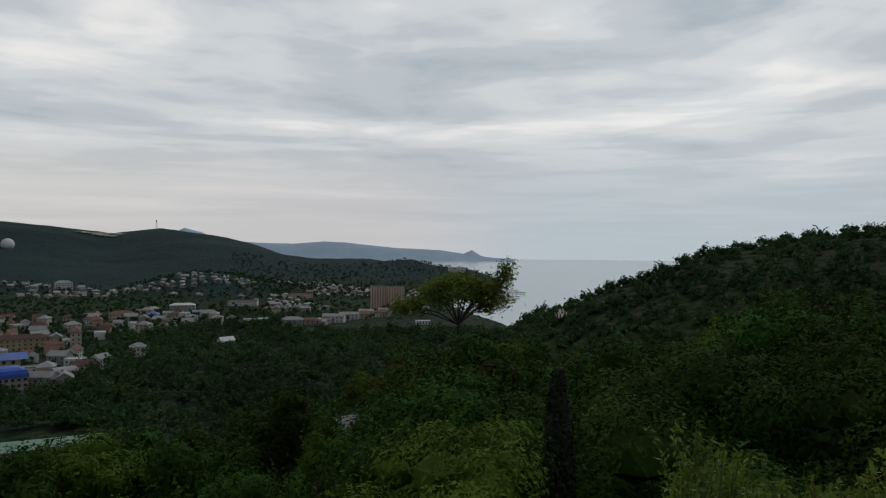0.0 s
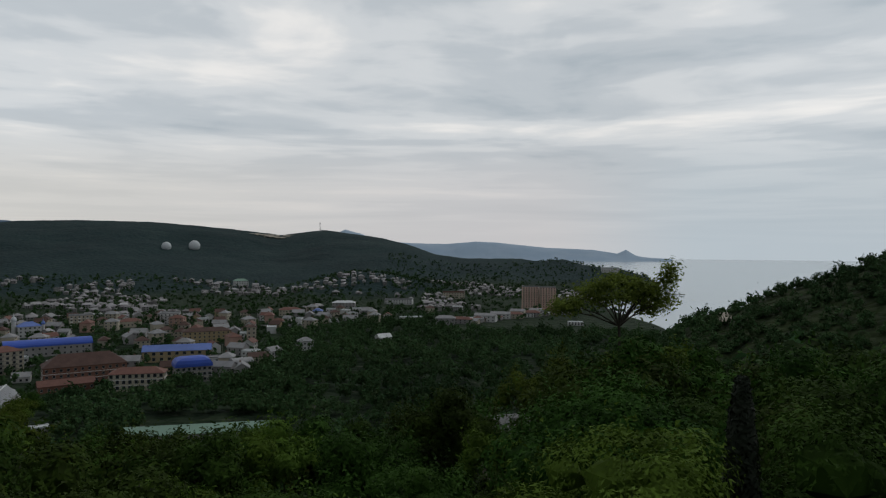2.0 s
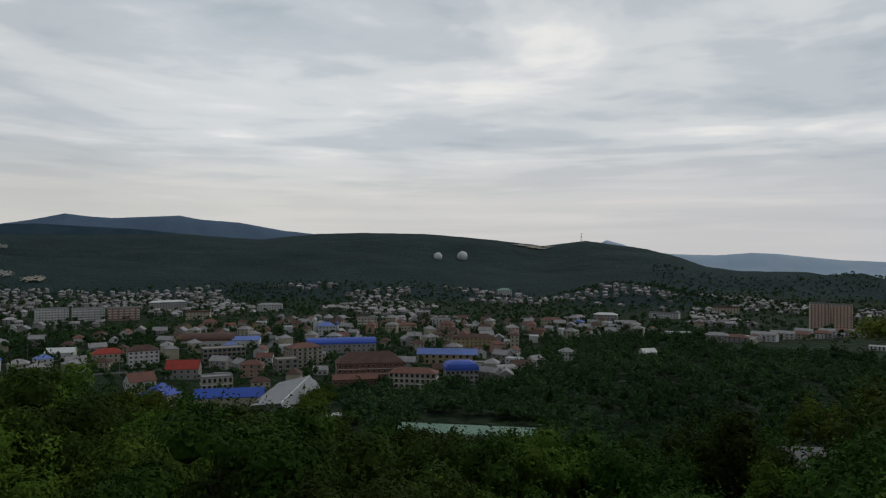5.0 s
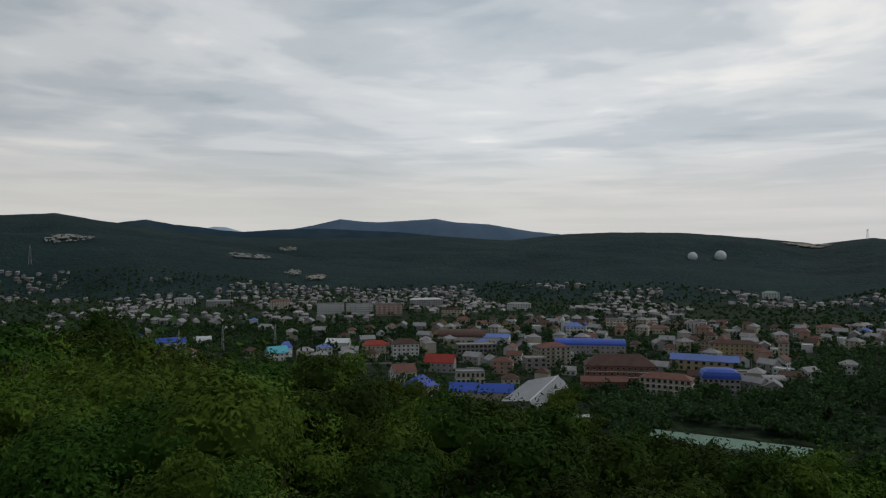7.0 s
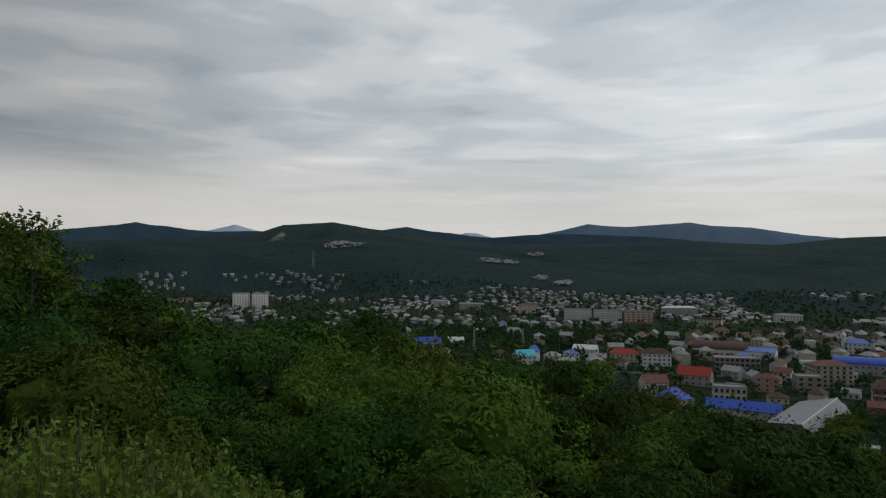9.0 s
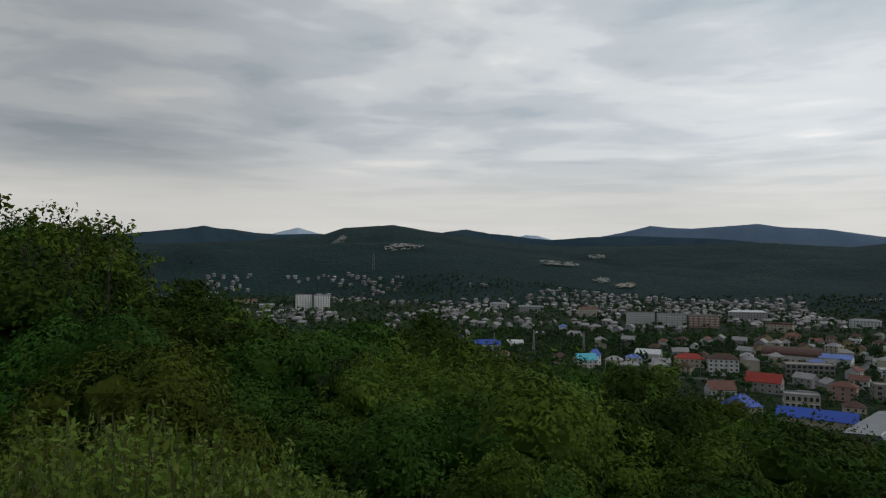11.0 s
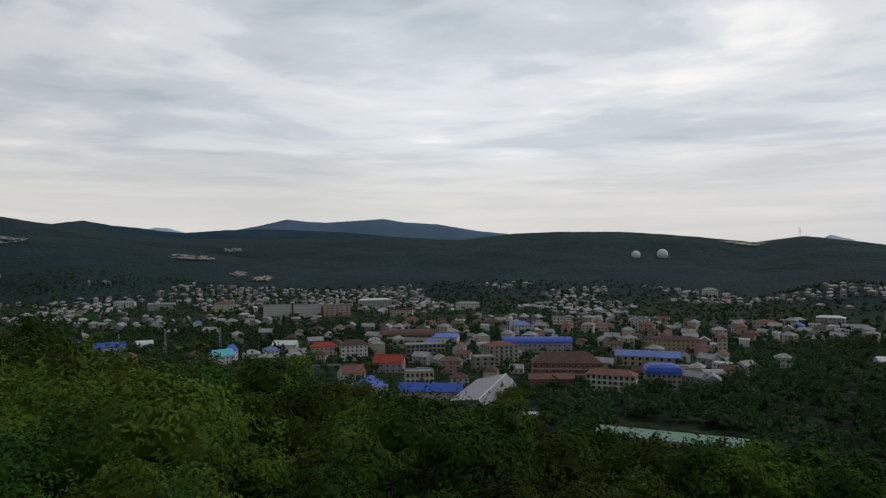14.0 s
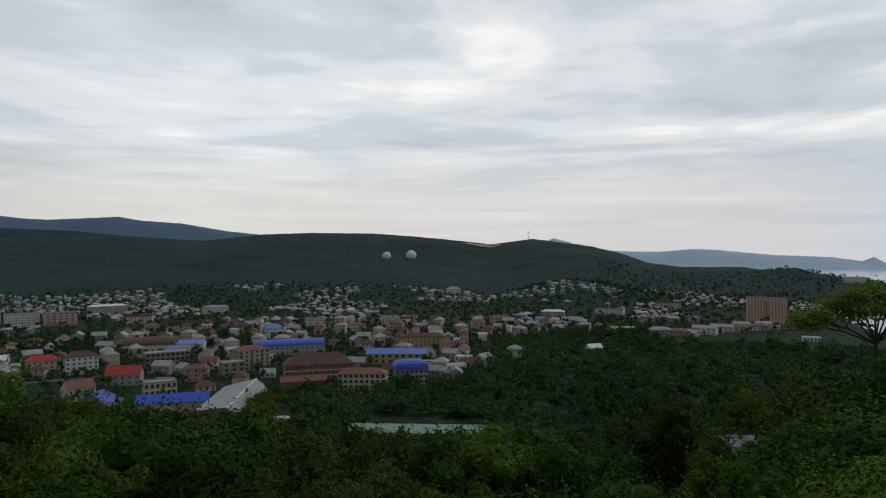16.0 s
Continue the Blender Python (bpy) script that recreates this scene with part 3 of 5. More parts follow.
# oaks round the foot of the tree that stands out
for k, (az, r, el) in enumerate([(-6.2, 36, -7.9), (-3.6, 35, -7.4), (-0.6, 34, -7.7), (-2.4, 45, -7.0), (0.6, 46, -7.2), (-5.0, 47, -7.0), (11.4, 43, -11.8), (6.4, 42, -13.4), (3.6, 40, -13.0), (8.4, 38, -13.6), (1.6, 46, -9.6), (4.4, 36, -15.2)]):
    x, y = polar(az, r)
    g = ground_z(x, y)
    kind = NEAR_KINDS[k % 5]
    plant(kind[0], x, y, g - 0.15, (EYE + r * math.tan(radians(el)) - g) / 5.5, 70 * k, kind[1], kind[2], "tree", "hillside thicket")

# the tree that stands out against the bay, with bare forked limbs under a flat crown
rng = np.random.RandomState(5)


def lone_tree():
    root = tagged(new("tree"), "open-crowned green tree with bare forked limbs, above the thicket", "tree")
    x, y = polar(-1.3, 40.0)
    g = ground_z(x, y)
    root.matrix_basis = pose(x, y, g, 0, 0, 0)
    top = EYE - 40.0 * math.tan(radians(6.4)) - g
    bm = bmesh.new()
    tube(bm, (0.1, 0, -0.5), (0, 0, top), 0.13, 0.085)
    heads = []
    for dx, dz, dy in ((-3.2, 0.75, 0.3), (-2.6, 1.05, -0.4), (-1.7, 1.65, 0.5), (-0.9, 2.15, -0.3), (0.0, 2.4, 0.4), (0.9, 2.2, -0.4), (1.7, 1.85, 0.3), (2.2, 1.3, -0.3), (1.2, 1.4, 0.8), (0.2, 1.6, -0.8), (-0.8, 1.25, 0.8), (2.55, 2.3, 0.1), (2.75, 2.95, 0.0), (1.6, 0.8, 0.5)):
        mid = Vector((dx * 0.42, dy * 0.5, top + dz * 0.55))
        end = Vector((dx, dy, top + dz))
        tube(bm, (0, 0, top - 0.1), mid, 0.055, 0.038, 5)
        tube(bm, mid, end, 0.038, 0.012, 5)
        tube(bm, mid, mid.lerp(end, 0.6) + Vector((0.2, 0.3, 0.5)), 0.025, 0.008, 4)
        heads.append(end)
    part("trunk", bm_mesh("trunk", bm, BARK), root, "dark bare forked limbs")
    ps, ns = [], []
    for h in heads:
        n = 620 if h.x < 2.4 else 420
        off = rng.normal(size=(n, 3)) * np.array([0.46, 0.42, 0.22])
        if h.x > 2.4:
            off *= np.array([0.62, 0.6, 1.35])
        ps.append(np.array(h) + off + np.array([0, 0, 0.1]))
        ns.append(off * 0.5 + np.array([0, 0, 0.9]) + rng.normal(size=off.shape) * 0.5)
    p, nn = np.concatenate(ps), np.concatenate(ns)
    part("crown", mesh_from("crown", leaf_quads(rng, p, nn, 0.13), quads(len(p)), LEAF_FRESH), root)


lone_tree()


# the cypress, a narrow dark column
def cypress(az, r, top_el, radius):
    root = tagged(new("cypress_tree"), "narrow dark cypress standing in the thicket", "tree")
    x, y = polar(az, r)
    g = ground_z(x, y)
    height = EYE + r * math.tan(radians(top_el)) - g
    root.matrix_basis = pose(x, y, g)
    n = 7000
    h = rng.rand(n) ** 0.85
    a = rng.uniform(0, 2 * np.pi, n)
    w = radius * np.clip(1.02 - h, 0.03, 1) ** 0.5 * np.clip(h * 6, 0.3, 1) * rng.uniform(0.6, 1.08, n)
    p = np.stack([w * np.cos(a), w * np.sin(a), 0.3 + h * height], 1)
    nn = np.stack([np.cos(a), np.sin(a), 0 * a + 0.3], 1) + rng.normal(size=(n, 3)) * 0.4
    part("crown", mesh_from("crown", leaf_quads(rng, p, nn, 0.085, 2.2), quads(n), LEAF_DARK), root)
    bm = bmesh.new()
    tube(bm, (0, 0, -0.5), (0, 0, height * 0.9), 0.11, 0.02)
    part("trunk", bm_mesh("trunk", bm, BARK), root)


cypress(-9.5, 15.0, -11.2, 0.66)


# sparse twig tree tops that stand out at the crest beside the viewpoint
def sapling(az, r, top_el, seed):
    q = np.random.RandomState(seed)
    root = tagged(new("sapling"), "thin sapling with sparse leaf tufts at its twig ends", "tree", "crest saplings")
    x, y = polar(az, r)
    g = ground_z(x, y)
    root.matrix_basis = pose(x, y, g, 0, 0, q.uniform(0, 360))
    h = EYE + r * math.tan(radians(top_el)) - g
    bm = bmesh.new()
    tube(bm, (0, 0, -0.3), (0.05, 0.05, h * 0.8), 0.05, 0.02, 5)
    ps = []
    for k in range(9):
        a = q.uniform(0, 6.28)
        s = Vector((0.05, 0.05, h * q.uniform(0.55, 0.8)))
        e = s + Vector((math.cos(a) * q.uniform(0.3, 0.9), math.sin(a) * q.uniform(0.3, 0.9), h * 0.2 * q.uniform(0.5, 1)))
        tube(bm, s, e, 0.018, 0.006, 4)
        ps.append(np.array(e) + q.normal(size=(26, 3)) * np.array([0.16, 0.16, 0.12]))
    p = np.concatenate(ps)
    part("trunk", bm_mesh("trunk", bm, BARK), root)
    part("crown", mesh_from("crown", leaf_quads(q, p, q.normal(size=p.shape) + np.array([0, 0, 0.6]), 0.12), quads(len(p)), LEAF_LIGHT), root)


for k, (az, r, el) in enumerate([(104.5, 24, 4.1), (107, 23, 4.6), (109.5, 24, 5.0), (102, 30, 1.4), (112, 22, 5.2)]):
    sapling(az, r, el, 40 + k)


# tall weeds and grass beside the viewpoint
def weeds(az0, az1, r0, r1, stems, seed, start):
    q = np.random.RandomState(seed)
    V, F, P, N = [], [], [], []
    for k in range(stems):
        az, r = q.uniform(az0, az1), q.uniform(r0, r1)
        x, y = polar(az, r)
        g = ground_z(x, y)
        h = q.uniform(0.4, 0.95) * min(1.0, max(0.3, 0.3 + 0.05 * abs(az - start)))
        lean = q.normal(0, 0.16, 2)
        base = np.array([x, y, g])
        tip = base + np.array([lean[0] * h, lean[1] * h, h])
        side = np.array([math.cos(radians(az)), math.sin(radians(az)), 0]) * 0.006
        i = len(V)
        V += [base - side, base + side, tip + side * 0.4, tip - side * 0.4]
        F.append((i, i + 1, i + 2, i + 3))
        m = 36
        s = q.uniform(0.15, 1.0, (m, 1))
        P.append(base + (tip - base) * s + q.normal(size=(m, 3)) * 0.05 * (1.25 - s))
        N.append(q.normal(size=(m, 3)) + np.array([0, 0, 0.8]))
    p, n = np.concatenate(P), np.concatenate(N)
    lv = leaf_quads(q, p, n, 0.027, 2.0)
    verts = np.concatenate([np.array(V), lv])
    faces = np.concatenate([np.array(F, np.int32), quads(len(p)) + len(V)])
    idx = np.concatenate([np.ones(len(F), int), np.zeros(len(p), int)])
    tagged(new("tall_weeds", mesh_from("tall_weeds", verts, faces, WEED, slots=[WEED, STEM], index=idx)), "light green tall weeds with thin dry stems", "weeds", kind="stuff")


weeds(88, 124, 4.6, 9.2, 1500, 61, 88.0)
weeds(-48, -19, 4.0, 6.4, 480, 62, -27.0)


def dry_stalk(az, r, h, lean, seed):
    q = np.random.RandomState(seed)
    root = tagged(new("dry_stalk"), "thin bare grey stalk rising from weeds", "stalk", "bare stalks")
    x, y = polar(az, r)
    root.matrix_basis = pose(x, y, ground_z(x, y), 0, 0, az)
    bm = bmesh.new()
    prev = Vector((0, 0, -0.1))
    for k in range(1, 6):
        p = Vector((lean * (k / 5) ** 1.6, 0.05 * math.sin(k), h * k / 5))
        tube(bm, prev, p, 0.011 - 0.0015 * k, 0.0095 - 0.0015 * k, 5)
        if k in (3, 4):
            tube(bm, p, p + Vector((q.uniform(-0.2, 0.2), 0.05, 0.18)), 0.004, 0.0015, 4)
        prev = p
    part("stem", bm_mesh("stem", bm, STEM), root)


for k, (az, r, h, lean) in enumerate([(105.5, 8.0, 1.5, 0.1), (101.5, 8.5, 1.2, 0.7), (97, 9.5, 1.7, 0.6), (103.4, 9.0, 1.9, -0.1), (94.5, 10.5, 1.6, 0.4)]):
    dry_stalk(az, r, h, lean, 80 + k)


# ---- woods: many trees joined ----
def woods(name, label, places, variants, mat, category="woods"):
    """Many trees as one mesh: leafy crowns only, each turned and scaled."""
    V = []
    q = np.random.RandomState(len(places))
    for x, y, z, s in places:
        v = variants[q.randint(len(variants))]
        a = q.uniform(0, 6.283)
        c, d = math.cos(a), math.sin(a)
        w = v @ np.array([[c, d, 0], [-d, c, 0], [0, 0, 1.0]]) * s * np.array([1, 1, q.uniform(0.85, 1.2)])
        V.append(w + np.array([x, y, z]))
    V = np.concatenate(V)
    return tagged(new(name, mesh_from(name, V, tris(len(V) // 3), mat)), label, category, kind="stuff")


def crown_variant(seed, radius, height, lobes, leaves, leaf, shoots):
    q = np.random.RandomState(seed)
    p = lobed_crown(q, radius, height * 0.85, height * 0.12, lobes, leaves, leaf, 0.3, shoots)
    return p


MID = [crown_variant(100 + k, 4.6, 10.0, 4, 110, 1.75, 1) for k in range(5)]
SMALL = [crown_variant(120 + k, 3.2, 6.5, 2, 38, 1.75, 0) for k in range(5)]


def scatter(seed, n, az0, az1, r0, r1, keep, scale=(0.7, 1.2), sink=1.0):
    q = np.random.RandomState(seed)
    az = q.uniform(az0, az1, n)
    r = np.sqrt(q.uniform(r0 * r0, r1 * r1, n))
    x, y = polar(az, r)
    z = land(x, y)
    ok = keep(az, r, x, y, z) & (z > 0.8)
    s = q.uniform(*scale, n)
    return [(a, b, c - sink, d) for a, b, c, d in zip(x[ok], y[ok], z[ok], s[ok])]


# what the built-up ground covers, by bearing: nearest and farthest distance
TOWN_NEAR = [(-8, 930), (-2, 900), (3, 810), (8, 800), (14, 810), (20, 770), (25, 660), (27, 560), (29, 455), (36, 440), (41, 430), (46, 360), (52, 380), (60, 430), (70, 480), (85, 600), (110, 700)]
TOWN_FAR = [(-3, 1000), (0, 1150), (4, 1350), (8, 1380), (13, 1500), (20, 1520), (23, 1400), (25, 1250), (28, 1330), (36, 1420), (50, 1450), (60, 1450), (70, 1500), (77, 1600), (90, 1720), (110, 1750)]
PARK = lambda az, r: (az > 56) & (az < 100) & (r > 620) & (r < 860)
FOOTPRINTS = []


def open_ground(x, y, margin=3.0):
    free = np.ones(np.shape(x), bool)
    for fx, fy, fr in FOOTPRINTS:
        free &= (x - fx) ** 2 + (y - fy) ** 2 > (fr + margin) ** 2
    return free

# ---- buildings ----
def box(bm, x0, x1, y0, y1, z0, z1, mi=0):
    v = [bm.verts.new(p) for p in ((x0, y0, z0), (x1, y0, z0), (x1, y1, z0), (x0, y1, z0), (x0, y0, z1), (x1, y0, z1), (x1, y1, z1), (x0, y1, z1))]
    for f in ((0, 3, 2, 1), (4, 5, 6, 7), (0, 1, 5, 4), (1, 2, 6, 5), (2, 3, 7, 6), (3, 0, 4, 7)):
        bm.faces.new([v[i] for i in f]).material_index = mi


def box_mesh(name, dims, mat):
    bm = bmesh.new()
    box(bm, *dims)
    return bm_mesh(name, bm, mat)


def prism(bm, outline, y0, y1):
    """A closed outline in x and z, drawn along y."""
    a = [bm.verts.new((x, y0, z)) for x, z in outline]
    b = [bm.verts.new((x, y1, z)) for x, z in outline]
    n = len(a)
    for i in range(n):
        bm.faces.new((a[i], a[(i + 1) % n], b[(i + 1) % n], b[i]))
    bm.faces.new(list(reversed(a)))
    bm.faces.new(b)


_window_cache = {}


def window_mesh(w, h):
    """A pane set between a proud frame and a sill, on a wall that faces -y."""
    key = (round(w, 1), round(h, 1))
    if key not in _window_cache:
        w, h = key
        bm = bmesh.new()
        rings = []
        for e, f, yy in ((0.08, 0.14, 0.03), (0.08, 0.14, -0.13), (0.0, 0.0, -0.13), (0.0, 0.0, -0.03)):
            rings.append([bm.verts.new(q) for q in ((-w / 2 - e, yy, -f), (w / 2 + e, yy, -f), (w / 2 + e, yy, h + e), (-w / 2 - e, yy, h + e))])
        for a, b in zip(rings, rings[1:]):
            for i in range(4):
                bm.faces.new((a[i], a[(i + 1) % 4], b[(i + 1) % 4], b[i])).material_index = 1
        bm.faces.new(rings[-1])
        _window_cache[key] = bm_mesh("window", bm, [PANE, FRAME])
    return _window_cache[key]


def roof_mesh(kind, w, d, rise, mat, over=0.5, ribs=False):
    bm = bmesh.new()
    x, y, t = w / 2 + over, d / 2 + over, 0.22
    if kind == "gable":      # ridge along x
        prism_pts = [(-y, 0), (0, rise), (y, 0), (y, t), (0, rise + t), (-y, t)]
        a = [bm.verts.new((-x, p, z)) for p, z in prism_pts]
        b = [bm.verts.new((x, p, z)) for p, z in prism_pts]
        for i in range(6):
            bm.faces.new((a[i], b[i], b[(i + 1) % 6], a[(i + 1) % 6]))
        bm.faces.new(a)
        bm.faces.new(list(reversed(b)))
        if ribs:
            n = int(2 * x / 1.2)
            for i in range(n + 1):
                q = -x + 2 * x * i / n
                for s in (-1, 1):
                    v = [bm.verts.new(p) for p in ((q - 0.05, s * y, t), (q + 0.05, s * y, t), (q + 0.05, 0, rise + t), (q - 0.05, 0, rise + t), (q, s * y, t + 0.07), (q, 0, rise + t + 0.07))]
                    bm.faces.new((v[0], v[4], v[5], v[3]))
                    bm.faces.new((v[4], v[1], v[2], v[5]))
    elif kind == "hip":
        k = max(0.5, x - y)
        low = [bm.verts.new(p) for p in ((-x, -y, 0), (x, -y, 0), (x, y, 0), (-x, y, 0))]
        eave = [bm.verts.new(p) for p in ((-x, -y, t), (x, -y, t), (x, y, t), (-x, y, t))]
        r0, r1 = bm.verts.new((-k, 0, rise + t)), bm.verts.new((k, 0, rise + t))
        bm.faces.new(list(reversed(low)))
        for i in range(4):
            bm.faces.new((low[i], low[(i + 1) % 4], eave[(i + 1) % 4], eave[i]))
        bm.faces.new((eave[0], eave[1], r1, r0))
        bm.faces.new((eave[1], eave[2], r1))
        bm.faces.new((eave[2], eave[3], r0, r1))
        bm.faces.new((eave[3], eave[0], r0))
    elif kind == "barrel":   # vault along x
        n = 10
        pts = [(y * math.cos(math.pi * i / n), rise * math.sin(math.pi * i / n)) for i in range(n + 1)]
        a = [bm.verts.new((-x, p, z)) for p, z in pts]
        b = [bm.verts.new((x, p, z)) for p, z in pts]
        for i in range(n):
            bm.faces.new((a[i], b[i], b[i + 1], a[i + 1]))
        bm.faces.new(list(reversed(a)))
        bm.faces.new(b)
        bm.faces.new((a[0], a[-1], b[-1], b[0]))
    elif kind == "dome":     # mansard that swells: a low square dome
        rings = []
        for s, z in ((1.0, 0), (0.97, 0.35), (0.86, 0.7), (0.6, 0.93), (0.3, 1.0)):
            rings.append([bm.verts.new((px * s * x, py * s * y, z * rise)) for px, py in ((-1, -1), (0, -1.04), (1, -1), (1.04, 0), (1, 1), (0, 1.04), (-1, 1), (-1.04, 0))])
        for a, b in zip(rings, rings[1:]):
            for i in range(8):
                bm.faces.new((a[i], a[(i + 1) % 8], b[(i + 1) % 8], b[i]))
        bm.faces.new(rings[-1])
        bm.faces.new(list(reversed(rings[0])))
    else:                    # flat, with a parapet
        box(bm, -x + over, x - over, -y + over, y - over, 0, 0.25)
        for q in ((-x + over, x - over, -y + over, -y + over + 0.3), (-x + over, x - over, y - over - 0.3, y - over), (-x + over, -x + over + 0.3, -y + over + 0.3, y - over - 0.3), (x - over - 0.3, x - over, -y + over + 0.3, y - over - 0.3)):
            box(bm, *q, 0.25, 0.25 + rise)
    bmesh.ops.recalc_face_normals(bm, faces=bm.faces)
    return bm_mesh("roof", bm, mat)


def wall_mesh(kind, w, d, h, rise, mat):
    bm = bmesh.new()
    if kind == "gable":
        pts = [(-d / 2, -2), (d / 2, -2), (d / 2, h), (0, h + rise * d / (d + 1.0)), (-d / 2, h)]
        a = [bm.verts.new((-w / 2, p, z)) for p, z in pts]
        b = [bm.verts.new((w / 2, p, z)) for p, z in pts]
        for i in range(5):
            bm.faces.new((a[i], b[i], b[(i + 1) % 5], a[(i + 1) % 5]))
        bm.faces.new(a)
        bm.faces.new(list(reversed(b)))
        bmesh.ops.recalc_face_normals(bm, faces=bm.faces)
    else:
        box(bm, -w / 2, w / 2, -d / 2, d / 2, -2, h)
    return bm_mesh("wall", bm, mat)


def building(name, label, az, r, turn, w, d, h, storeys, bays, wall, roof, kind="flat", rise=0.8, sides=2, win=(1.3, 1.4), balcony=False, chimney=False, bands=None, category="building", group="", ribs=False, lift=0.0, window_set=True):
    """A building on the valley floor; its front (-y) looks towards the viewpoint when turn is 0."""
    x, y = polar(az, r)
    z = ground_z(x, y) + lift
    root = tagged(new(name), label, category, group)
    root.matrix_basis = pose(x, y, z, 0, 0, az + turn)
    FOOTPRINTS.append((x, y, 0.5 * max(w, d)))
    wl = part("wall", wall_mesh(kind, w, d, h, rise, wall), root)
    rf = part("roof", roof_mesh(kind, w, d, rise, roof, ribs=ribs), root, m=pose(0, 0, h + 0.01))
    if chimney:
        part("chimney", box_mesh("chimney", (-0.4, 0.4, -0.4, 0.4, 0, rise + 0.9), BRICK), rf, m=pose(w * 0.22, d * 0.12, 0.1))
    if bands is not None:
        for k in range(1, storeys):
            part("floor_band", box_mesh("floor_band", (-w / 2 - 0.12, w / 2 + 0.12, -d / 2 - 0.12, d / 2 + 0.12, -0.15, 0.15), bands), root, m=pose(0, 0, h * k / storeys))
    if not window_set:
        return root
    sh = h / storeys
    wm = window_mesh(*win)
    bal = None
    if balcony:
        bm = bmesh.new()
        bw = min(w / bays * 0.72, 5.0)
        box(bm, -bw / 2, bw / 2, -1.3, 0.0, -0.12, 0.04)
        box(bm, -bw / 2, bw / 2, -1.3, -1.2, 0.04, 0.95)
        box(bm, -bw / 2, -bw / 2 + 0.1, -1.2, 0, 0.04, 0.95)
        box(bm, bw / 2 - 0.1, bw / 2, -1.2, 0, 0.04, 0.95)
        bal = bm_mesh("balcony", bm, bands or TRIM)
    for s in range(storeys):
        zz = s * sh + sh * 0.34
        for b in range(bays):
            xx = -w / 2 + w * (b + 0.5) / bays
            part("window", wm, root, m=pose(xx, -d / 2, zz))
            if bal is not None and s > 0 and b % 2 == 0:
                part("balcony", bal, root, m=pose(xx, -d / 2 - 0.01, s * sh + 0.1))
        nb = max(1, round(bays * d / w))
        for b in range(nb):
            yy = -d / 2 + d * (b + 0.5) / nb
            if sides >= 1:
                part("window", wm, root, m=pose(w / 2, yy, zz, 0, 0, 90))
            if sides >= 2:
                part("window", wm, root, m=pose(-w / 2, yy, zz, 0, 0, -90))
    return root


# -- landmarks of the near town
def skew_shed():
    """The big shed, whose gable ends run askew to its ridge along the lane."""
    root = tagged(new("warehouse"), "large gabled shed with a grey sheet metal roof", "warehouse")
    ox, oy = -262.0, 256.0
    g = ground_z(ox, oy)
    root.matrix_basis = pose(ox, oy, g)
    near_l, far_l, near_r, far_r = [Vector((a - ox, b - oy, 25.0 - g)) for a, b in ((-267.9, 231.1), (-302.2, 282.3), (-240.3, 230.3), (-281.7, 292.7))]
    ridge_n, ridge_f = [Vector((a - ox, b - oy, 30.0 - g)) for a, b in ((-242.4, 227.1), (-283.5, 287.9))]
    FOOTPRINTS.append((ox, oy, 22)), FOOTPRINTS.append((ox + 18, oy - 26, 16)), FOOTPRINTS.append((ox - 18, oy + 26, 16))
    for a, b, c, d in ((near_l, far_l, ridge_f, ridge_n), (near_r, far_r, ridge_f, ridge_n)):
        bm = bmesh.new()
        up = Vector((0, 0, 0.25))
        lo = [bm.verts.new(q) for q in (a, b, c, d)]
        hi = [bm.verts.new(q + up) for q in (a, b, c, d)]
        bm.faces.new(lo)
        bm.faces.new(hi)
        for k in range(4):
            bm.faces.new((lo[k], lo[(k + 1) % 4], hi[(k + 1) % 4], hi[k]))
        bmesh.ops.recalc_face_normals(bm, faces=bm.faces)
        slope = part("roof_slope", bm_mesh("roof_slope", bm, ROOF_STEEL), root)
        for k in range(1, 26):
            u = k / 26
            p0, p1 = a.lerp(b, u), d.lerp(c, u)
            bm = bmesh.new()
            tube(bm, p0 + up, p1 + up, 0.07, 0.07, 4)
            part("seam", bm_mesh("seam", bm, ROOF_STEEL), slope)
    bm = bmesh.new()
    tube(bm, ridge_n + Vector((0, 0, 0.25)), ridge_f + Vector((0, 0, 0.25)), 0.3, 0.3, 6)
    part("ridge_cap", bm_mesh("ridge_cap", bm, ROOF_WHITE), root)
    bm = bmesh.new()
    down = Vector((0, 0, -(25.0 - g) - 2))
    mid = (near_l + far_l + near_r + far_r) / 4
    shrink = lambda q: q.lerp(Vector((mid.x, mid.y, q.z)), 0.03) - Vector((0, 0, 0.1))
    ring = [shrink(q) for q in (near_l, near_r, far_r, far_l)]
    top = [bm.verts.new(q) for q in ring]
    bot = [bm.verts.new(q + down) for q in ring]
    rn, rf = bm.verts.new(shrink(ridge_n)), bm.verts.new(shrink(ridge_f))
    for k in range(4):
        bm.faces.new((bot[k], bot[(k + 1) % 4], top[(k + 1) % 4], top[k]))
    bm.faces.new((top[0], top[1], rn))
    bm.faces.new((top[2], top[3], rf))
    bmesh.ops.recalc_face_normals(bm, faces=bm.faces)
    part("wall", bm_mesh("wall", bm, PLASTER_GREY), root)


skew_shed()
building("market_hall", "long low hall with a bright blue sheet roof", 50.7, 410, -6, 37, 13, 7.5, 1, 8, PLASTER_CREAM, ROOF_BLUE, "gable", 4.2, category="hall")
building("guest_house", "house with a steep bright blue sheet roof", 55.7, 430, 35, 17, 14, 6.5, 2, 4, PLASTER_CREAM, ROOF_BLUE, "hip", 6.2)
building("guest_house", "white house with a red tiled roof", 57.2, 478, 20, 16, 12, 7.0, 2, 4, PLASTER_WHITE, ROOF_ORANGE, "gable", 5.0, chimney=True)
